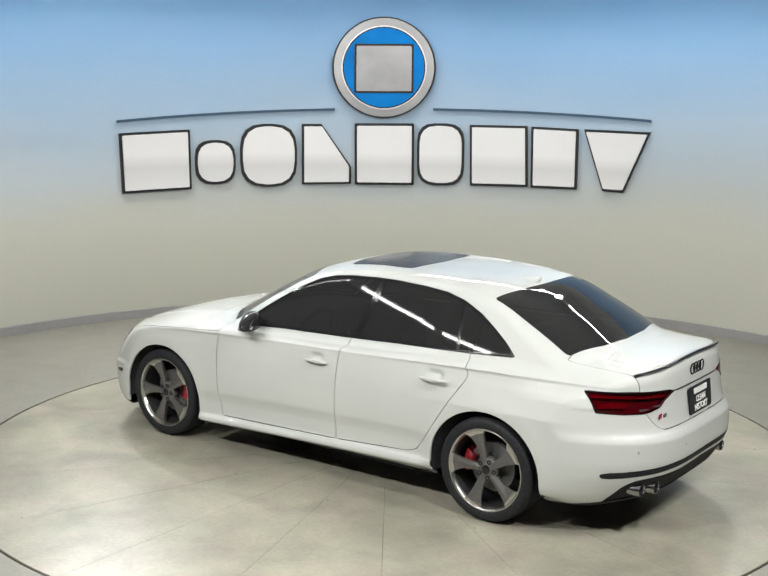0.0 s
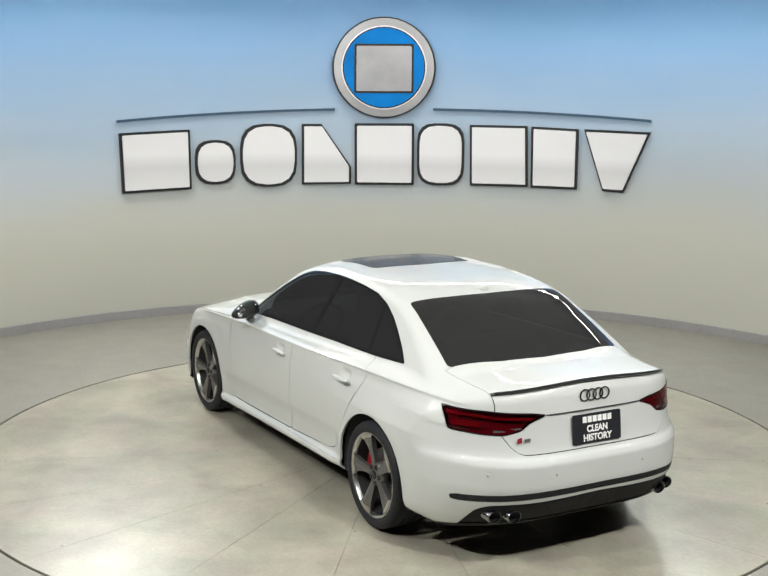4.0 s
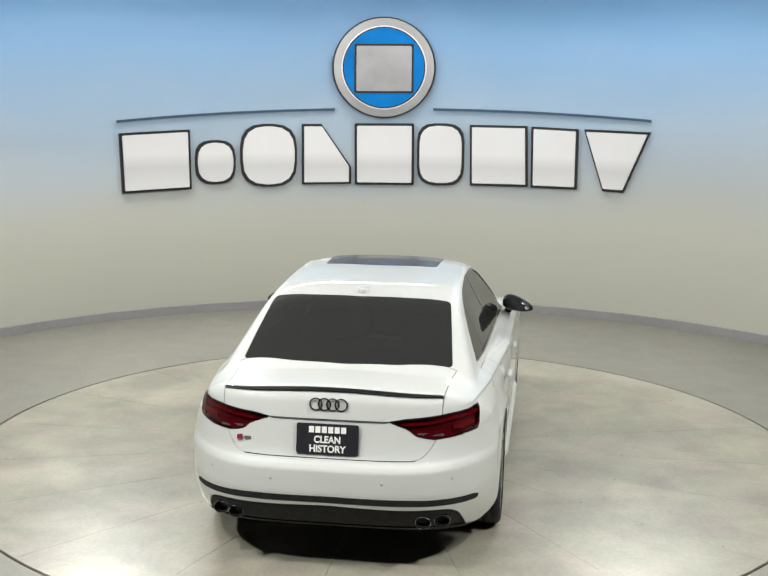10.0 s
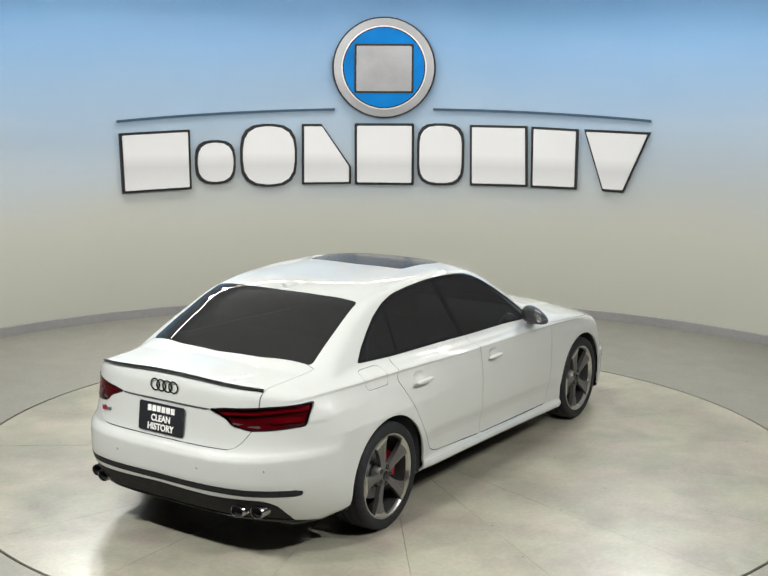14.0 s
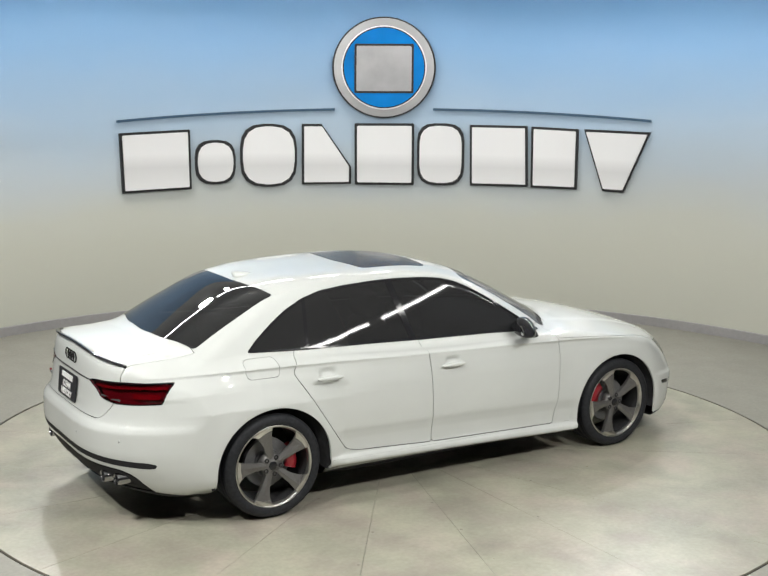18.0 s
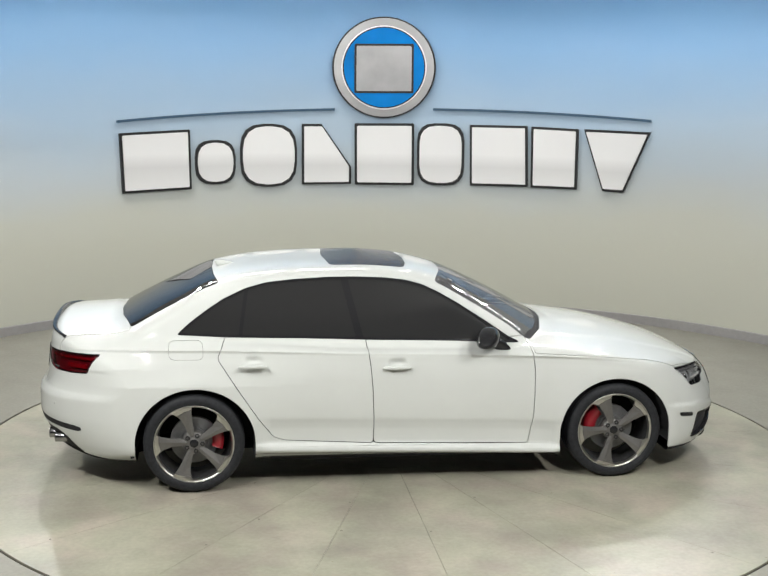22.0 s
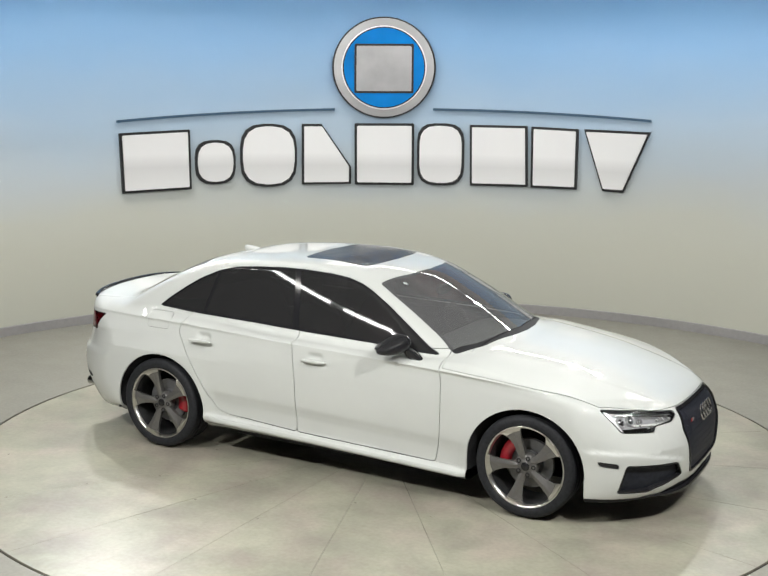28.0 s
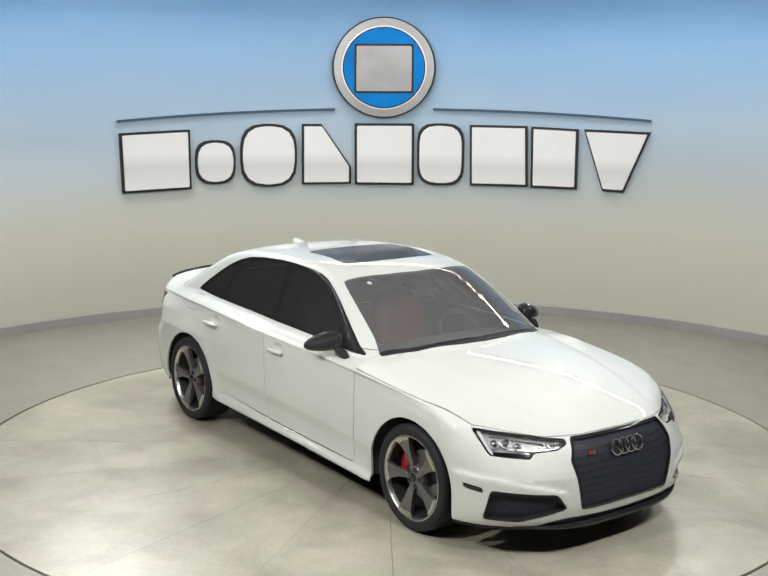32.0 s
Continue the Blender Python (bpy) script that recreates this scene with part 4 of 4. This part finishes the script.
# plate
outline = rounded([(-0.168, -0.083), (0.168, -0.083), (0.168, 0.083), (-0.168, 0.083)], 0.012)
v, f = prism([tuple(p) for p in outline], 0, 0.006)
plate_m = pose(*(OFFSET + (-3.812, 0.0, 0.776)), 0, 6, 0)
plate = solid("rear_plate", v, f, PLATE, lid_ob, "black dealer plate with white lettering", False, plate_m)


def lettering(text, size, width, y, z):
    cu = bpy.data.curves.new("lettering", "FONT")
    cu.body, cu.size, cu.extrude, cu.align_x, cu.offset = text, size, 0.001, "CENTER", 0.0016
    ob = new("lettering", cu)
    bpy.context.view_layer.update()
    me = bpy.data.meshes.new_from_object(ob.evaluated_get(bpy.context.evaluated_depsgraph_get()))
    bpy.data.objects.remove(ob)
    me.materials.clear()
    me.materials.append(WHITE)
    wide = max(v.co.x for v in me.vertices) - min(v.co.x for v in me.vertices)
    for v in me.vertices:
        v.co.x *= width / wide
    child("lettering", me, plate, "white lettering", Matrix.Translation((-0.002, y, z)) @ Matrix(((0, 0, -1, 0), (-1, 0, 0, 0), (0, 1, 0, 0), (0, 0, 0, 1))))


lettering("CLEAN", 0.052, 0.143, 0.0, -0.019)
lettering("HISTORY", 0.052, 0.198, 0.0, -0.069)
for k in range(6):
    y = 0.0867 - 0.0347 * k
    v, f = prism([(y - 0.0135, 0.034), (y + 0.0135, 0.034), (y + 0.0135, 0.068), (y - 0.0135, 0.068)], -0.003, 0)
    solid("name_block", v, f, WHITE, plate, "white printed block", False)

# lip spoiler along the boot's edge
vv, ff = [], []
lip_path = np.linspace(-0.602, 0.602, 49)
for y in lip_path:
    x = -3.758 + 0.84 * abs(y) ** 4.2
    zs = np.arange(1.10, 0.90, -0.001)
    hit = body_field(np.full(zs.shape, x + 0.05), np.full(zs.shape, y), zs)
    z = zs[np.argmax(hit < 0)]
    k = 1 - 0.75 * (abs(y) / 0.602) ** 6
    for dx, dz in ((0.024, -0.006), (0.018, 0.003), (0.004, 0.007), (-0.006, 0.008), (-0.010, 0.002), (-0.004, -0.007), (0.012, -0.02)):
        vv.append(np.array((x + dx, y, z + dz * (k if dz > -0.015 else 1))) + OFFSET)
for i in range(len(lip_path) - 1):
    for j in range(7):
        q = (j + 1) % 7
        ff.append((i * 7 + j, i * 7 + 7 + j, i * 7 + 7 + q, i * 7 + q))
ff += [tuple(range(7)), tuple(reversed(range(len(vv) - 7, len(vv))))]
solid("spoiler", vv, ff, BLACK, lid_ob, "black lip spoiler")
# exhausts
for s in (-1, 1):
    for y in (0.515, 0.613):
        vv, ff = lathe([(0.0365, -0.012), (0.038, 0.0), (0.040, 0.003), (0.042, 0.0), (0.042, -0.10)], 28)
        x = -3.775 if y < 0.55 else -3.728
        tip = solid("exhaust_tip", vv, ff, EXHAUST, br, "oval chrome exhaust tip", True, pose(*(OFFSET + (x, s * y, 0.326)), 0, -90, 0) @ Matrix.Diagonal((0.85, 1.04, 1, 1)))
        vv, ff = lathe([(0.0, -0.09), (0.036, -0.09), (0.0366, -0.011)], 24)
        solid("pipe_end", vv, ff, DARK, tip)
    for y, z in ((0.30, 0.56), (0.66, 0.57)):
        vv, ff = lathe([(0.0, 0.0003), (0.0098, 0.0003), (0.0105, -0.004)], 16)
        xs = np.arange(-3.95, -3.5, 0.0005)
        x = float(xs[np.argmax(body_field(xs, np.full(xs.shape, y), np.full(xs.shape, z)) < 0)]) - 0.0006
        solid("parking_sensor", vv, ff, PAINT_GREY, br, "small round parking sensor", True, pose(*(OFFSET + (x, s * y, z)), 0, -90, s * -25 * (y > 0.5)))

# front splitter
path = [y for y in np.linspace(-0.70, 0.70, 41)]
vv, ff = [], []
for y in path:
    x = 0.877 - 0.58 * abs(y) ** 3.3
    k = 1 - (abs(y) / 0.72) ** 4
    for dx, z in ((-0.10, 0.205), (-0.010, 0.205), (0.006, 0.199), (0.004, 0.175), (-0.03, 0.160), (-0.12, 0.160)):
        vv.append(np.array((x + dx - 0.03 * (1 - k), y * (1 + dx * 0.1), 0.208 + (z - 0.208) * k)) + OFFSET)
for i in range(len(path) - 1):
    for j in range(6):
        q = (j + 1) % 6
        ff.append((i * 6 + j, i * 6 + q, i * 6 + 6 + q, i * 6 + 6 + j))
ff += [(0, 1, 2, 3, 4, 5), tuple(reversed(range(len(vv) - 6, len(vv))))]
solid("splitter", vv, ff, BLACK, bf, "gloss black front splitter")

# door handles
for s in (-1, 1):
    for key, x, z in (("front", -1.505, 0.818), ("rear", -2.442, 0.848)):
        y = 0.908
        blob("door_handle", OFFSET + (x, s * (y + 0.007), z - 0.008), (0.094, 0.016, 0.014), PAINT, doors[key, s], "white pull handle", (0.75, 0.8), (28, 12))

# door mirrors
for s in (-1, 1):
    c = OFFSET + (-0.895, s * 0.912, 0.985)

    def shape(v, s=s):
        out = s * v[1]
        t = (out + 1) / 2
        up = v[2] * (1 - 0.62 * t ** 1.6) if v[2] > 0 else v[2] * (0.52 - 0.15 * t)
        return (v[0] * (1 - 0.30 * t) - 0.80 * (t - 0.35), v[1], up - 0.22 * t)
    house = blob("door_mirror", c, (0.092, 0.118, 0.090), BLACK, car, "gloss black door mirror", (0.9, 0.8), (40, 24), shape)
    blob("mirror_glass", c + (-0.050, s * -0.004, 0.004), (0.026, 0.094, 0.060), MIRROR, house, "dark mirror glass", (0.7, 0.7), (28, 14), lambda v, s=s: (v[0] * 0.5 - 2.6 * ((s * v[1] + 1) / 2 - 0.35), v[1], shape(v, s)[2]))
    blob("mirror_foot", OFFSET + (-0.800, s * 0.842, 0.930), (0.052, 0.032, 0.042), BLACK, house, "", (0.7, 0.7), (20, 12), lambda v, s=s: (v[0] * (1 - 0.25 * v[2]) - 0.5 * v[2], v[1] + 0.4 * s * v[2], v[2]))

# roof aerial
blob("roof_aerial", OFFSET + (-2.60, 0, 1.368), (0.075, 0.036, 0.034), PAINT, car, "white shark-fin aerial", (0.7, 0.7), (28, 14), lambda v: (v[0] - 0.25 * v[2], v[1] * (1 - 0.3 * max(v[2], 0)), v[2] * (0.68 - 0.32 * v[0])))

# wipers
for y0, y1, x0 in ((0.62, 0.02, -0.60), (-0.05, -0.62, -0.53)):
    pts = []
    for t in np.linspace(0, 1, 9):
        y = y0 + (y1 - y0) * t
        x = -0.40 - 0.20 * abs(y) ** 1.6
        for z in np.arange(1.3, 0.8, -0.002):
            if body_field(np.array([x]), np.array([y]), np.array([z]))[0] < 0:
                break
        pts.append(OFFSET + (x, y, z - 0.002))
    tube("wiper", pts, 0.004, DARK, car, "black wiper blade", 6)

# interior
blob("dashboard", OFFSET + (-0.62, 0, 0.83), (0.32, 0.70, 0.11), DASH, car, "black dashboard", (0.4, 0.5))
steer = OFFSET + (-1.03, 0.36, 0.86)
ring_path = [tuple(Vector(steer) + Matrix.Rotation(radians(-25), 3, "Y") @ Vector((0, 0.18 * math.cos(a), 0.18 * math.sin(a)))) for a in np.linspace(0, 2 * math.pi, 29)[:-1]]
tube("steering_wheel", ring_path, 0.016, DARK, car, "black steering wheel", 8, True)
for s in (-1, 1):
    seat = blob("front_seat", OFFSET + (-1.48, s * 0.36, 0.48), (0.27, 0.25, 0.10), RED_LEATHER, car, "red leather front seat", (0.5, 0.6))
    blob("backrest", OFFSET + (-1.76, s * 0.36, 0.78), (0.10, 0.25, 0.31), RED_LEATHER, seat, "red leather backrest", (0.5, 0.6), (24, 14), lambda v: (v[0] - 0.9 * v[2], v[1] * (1 - 0.15 * v[2]), v[2]))
    blob("headrest", OFFSET + (-1.87, s * 0.36, 1.17), (0.06, 0.13, 0.09), RED_LEATHER, seat, "red leather headrest", (0.5, 0.6), (20, 10))
bench = blob("rear_bench", OFFSET + (-2.35, 0, 0.50), (0.25, 0.45, 0.11), RED_LEATHER, car, "red leather rear bench", (0.4, 0.6))
blob("backrest", OFFSET + (-2.64, 0, 0.80), (0.10, 0.46, 0.29), RED_LEATHER, bench, "", (0.4, 0.6), (24, 14), lambda v: (v[0] - 1.0 * v[2], v[1], v[2]))
vv, ff = lathe([(0.0, 0.003), (0.017, 0.003), (0.018, 0.0)], 16)
solid("sticker", vv, ff, PAINT_GREY, ws, "small round pale sticker", True, pose(*(OFFSET + (-1.072, -0.424, 1.304)), 0, 25, 0))
blob("rear_view_mirror", OFFSET + (-0.98, 0, 1.215), (0.02, 0.11, 0.035), DARK, car, "black rear-view mirror", (0.6, 0.6), (20, 8))

# wheels
def spoke(a0):
    """One swept arm of the rim, from the hub to the lip; depth towards +z."""
    out = [(0.052, -0.34, 0.030), (0.10, -0.225, 0.036), (0.16, -0.165, 0.044), (0.215, -0.165, 0.050), (0.246, -0.19, 0.052)]
    ins = [(0.246, 0.36, 0.052), (0.20, 0.27, 0.044), (0.15, 0.235, 0.036), (0.10, 0.26, 0.032), (0.052, 0.42, 0.030)]
    ring_pts = out + ins
    top = [(r * math.cos(a0 + a), r * math.sin(a0 + a), z) for r, a, z in ring_pts]
    mid = [(r * math.cos(a0), r * math.sin(a0), z + 0.004) for r, z in ((0.05, 0.034), (0.10, 0.038), (0.16, 0.046), (0.215, 0.052), (0.246, 0.052))]
    low = [(r * math.cos(a0 + a * 0.75), r * math.sin(a0 + a * 0.75), z - 0.035) for r, a, z in ring_pts]
    verts = top + mid + low
    f = []
    for i in range(4):
        f.append((i, 10 + i, 10 + i + 1, i + 1))
        f.append((10 + i, 9 - i, 8 - i, 10 + i + 1))
    for i in range(10):
        j = (i + 1) % 10
        f.append((j, i, 15 + i, 15 + j)[::-1])
    return verts, [tuple(reversed(q)) for q in f]


BARREL = [(0.262, 0.040), (0.262, 0.050), (0.258, 0.056), (0.252, 0.054), (0.246, 0.046), (0.240, 0.030), (0.232, -0.02), (0.228, -0.17), (0.255, -0.19)]
TYRE = [(0.250, 0.050), (0.262, 0.056), (0.278, 0.064), (0.300, 0.064), (0.316, 0.056), (0.325, 0.040), (0.327, 0.020), (0.322, 0.014), (0.327, 0.008), (0.328, -0.03), (0.322, -0.035), (0.322, -0.045), (0.328, -0.05), (0.328, -0.09), (0.322, -0.095), (0.327, -0.10), (0.325, -0.16), (0.305, -0.19), (0.258, -0.185)]
me_barrel = mesh_of("wheel", *lathe(BARREL[:6], 72), RIM_BRIGHT, True)
me_inner = mesh_of("barrel", *lathe(BARREL[5:], 72), BARREL_GREY, True)
me_tyre = mesh_of("tyre", *lathe(TYRE, 72), RUBBER, True)
spokes = [mesh_of("spoke", *spoke(radians(90 + 72 * k)), RIM_GREY, False) for k in range(5)]
tips = []
for k in range(5):
    a0 = radians(90 + 72 * k)
    pts = [(0.218, 0.270, 0.0515), (0.250, 0.385, 0.056), (0.250, 0.08, 0.0585), (0.250, -0.19, 0.056), (0.232, -0.160, 0.0545), (0.226, 0.05, 0.0575)]
    tips.append(mesh_of("spoke_tip", [(r * math.cos(a0 + a), r * math.sin(a0 + a), z) for r, a, z in pts] + [(r * math.cos(a0 + a), r * math.sin(a0 + a), z - 0.012) for r, a, z in pts], [(0, 1, 2, 5)[::-1], (5, 2, 3, 4)[::-1]] + [(i, (i + 1) % 6, 6 + (i + 1) % 6, 6 + i) for i in range(6)], RIM_BRIGHT, False))
me_hub = mesh_of("hub", *lathe([(0.0, 0.036), (0.03, 0.036), (0.034, 0.032), (0.062, 0.034), (0.074, 0.026), (0.078, -0.02)], 40), RIM_GREY, True)
me_cap = mesh_of("hub_cap", *lathe([(0.0, 0.041), (0.024, 0.041), (0.028, 0.037), (0.028, 0.03)], 28), BLACK, True)
me_bolt = mesh_of("wheel_bolt", *lathe([(0.0, 0.030), (0.008, 0.030), (0.0085, 0.0375), (0.0145, 0.038), (0.015, 0.026)], 12), DARK, True)
me_disc = mesh_of("brake_disc", *lathe([(0.0, -0.035), (0.085, -0.035), (0.09, -0.045), (0.155, -0.045), (0.155, -0.075), (0.09, -0.075)], 48), STEEL, False)
def caliper(half):
    arc = np.linspace(-half, half, 15)
    cv = [(r * math.cos(a), r * math.sin(a), z) for a in arc for r, z in ((0.118, -0.03), (0.120, -0.016), (0.165, -0.010), (0.190, -0.018), (0.195, -0.09), (0.118, -0.09))]
    cf = [(i * 6 + j, i * 6 + (j + 1) % 6, i * 6 + 6 + (j + 1) % 6, i * 6 + 6 + j) for i in range(14) for j in range(6)] + [(0, 1, 2, 3, 4, 5), tuple(reversed(range(84, 90)))]
    return mesh_of("brake_caliper", cv, cf, CALIPER, True)


me_caliper = {0.0: caliper(0.58), -2.825: caliper(0.42)}
me_well = {s: mesh_of("wheel_liner", *lathe([(0.415, 0.03), (0.392, 0.03), (0.392, -0.35), (0.0, -0.36)], 40, (-13, 193) if s < 0 else (167, 373)), DARK, True) for s in (-1, 1)}
for wx in (0.0, -2.825):
    for s in (-1, 1):
        m = pose(*(OFFSET + (wx, s * 0.835, 0.328)), 90 if s < 0 else -90, 0, 0)
        turned = {(0.0, -1): 18, (-2.825, -1): 13, (0.0, 1): -20, (-2.825, 1): -23}[wx, s]
        w = child("wheel", me_barrel, car, "five-spoke grey alloy wheel with polished tips", m @ pose(0, 0, 0, 0, 0, turned))
        child("barrel", me_inner, w, "dark grey inner barrel")
        child("tyre", me_tyre, w, "black low-profile tyre")
        for k in range(5):
            child("spoke", spokes[k], w, "titanium grey spoke")
            child("spoke_tip", tips[k], w, "polished spoke tip")
            a = radians(90 + 36 + 72 * k)
            child("wheel_bolt", me_bolt, w, "", Matrix.Translation((0.054 * math.cos(a), 0.054 * math.sin(a), 0)))
        child("hub", me_hub, w)
        child("hub_cap", me_cap, w, "black hub cap")
        child("brake_disc", me_disc, w, "grey steel brake disc")
        side = 180 if wx == 0.0 else 0
        child("brake_caliper", me_caliper[wx], w, "red brake caliper", pose(0, 0, 0, 0, 0, side + (20 if wx == 0 else -6) * s - turned))
        child("wheel_liner", me_well[s], car, "black wheel arch liner", m)
def motions():
    turn = [(0, 143.55), (4, 119.21), (8, 94.48), (12, 69.78), (16, 45.09), (20, 20.45), (24, -3.60), (28, -27.94), (32, -52.90)]
    walk(car, [(t, pose(0, 0, 0.002, 0, 0, a)) for t, a in turn])
    walk(table, [(t, pose(0, 0, 0, 0, 0, a)) for t, a in turn])


motions()
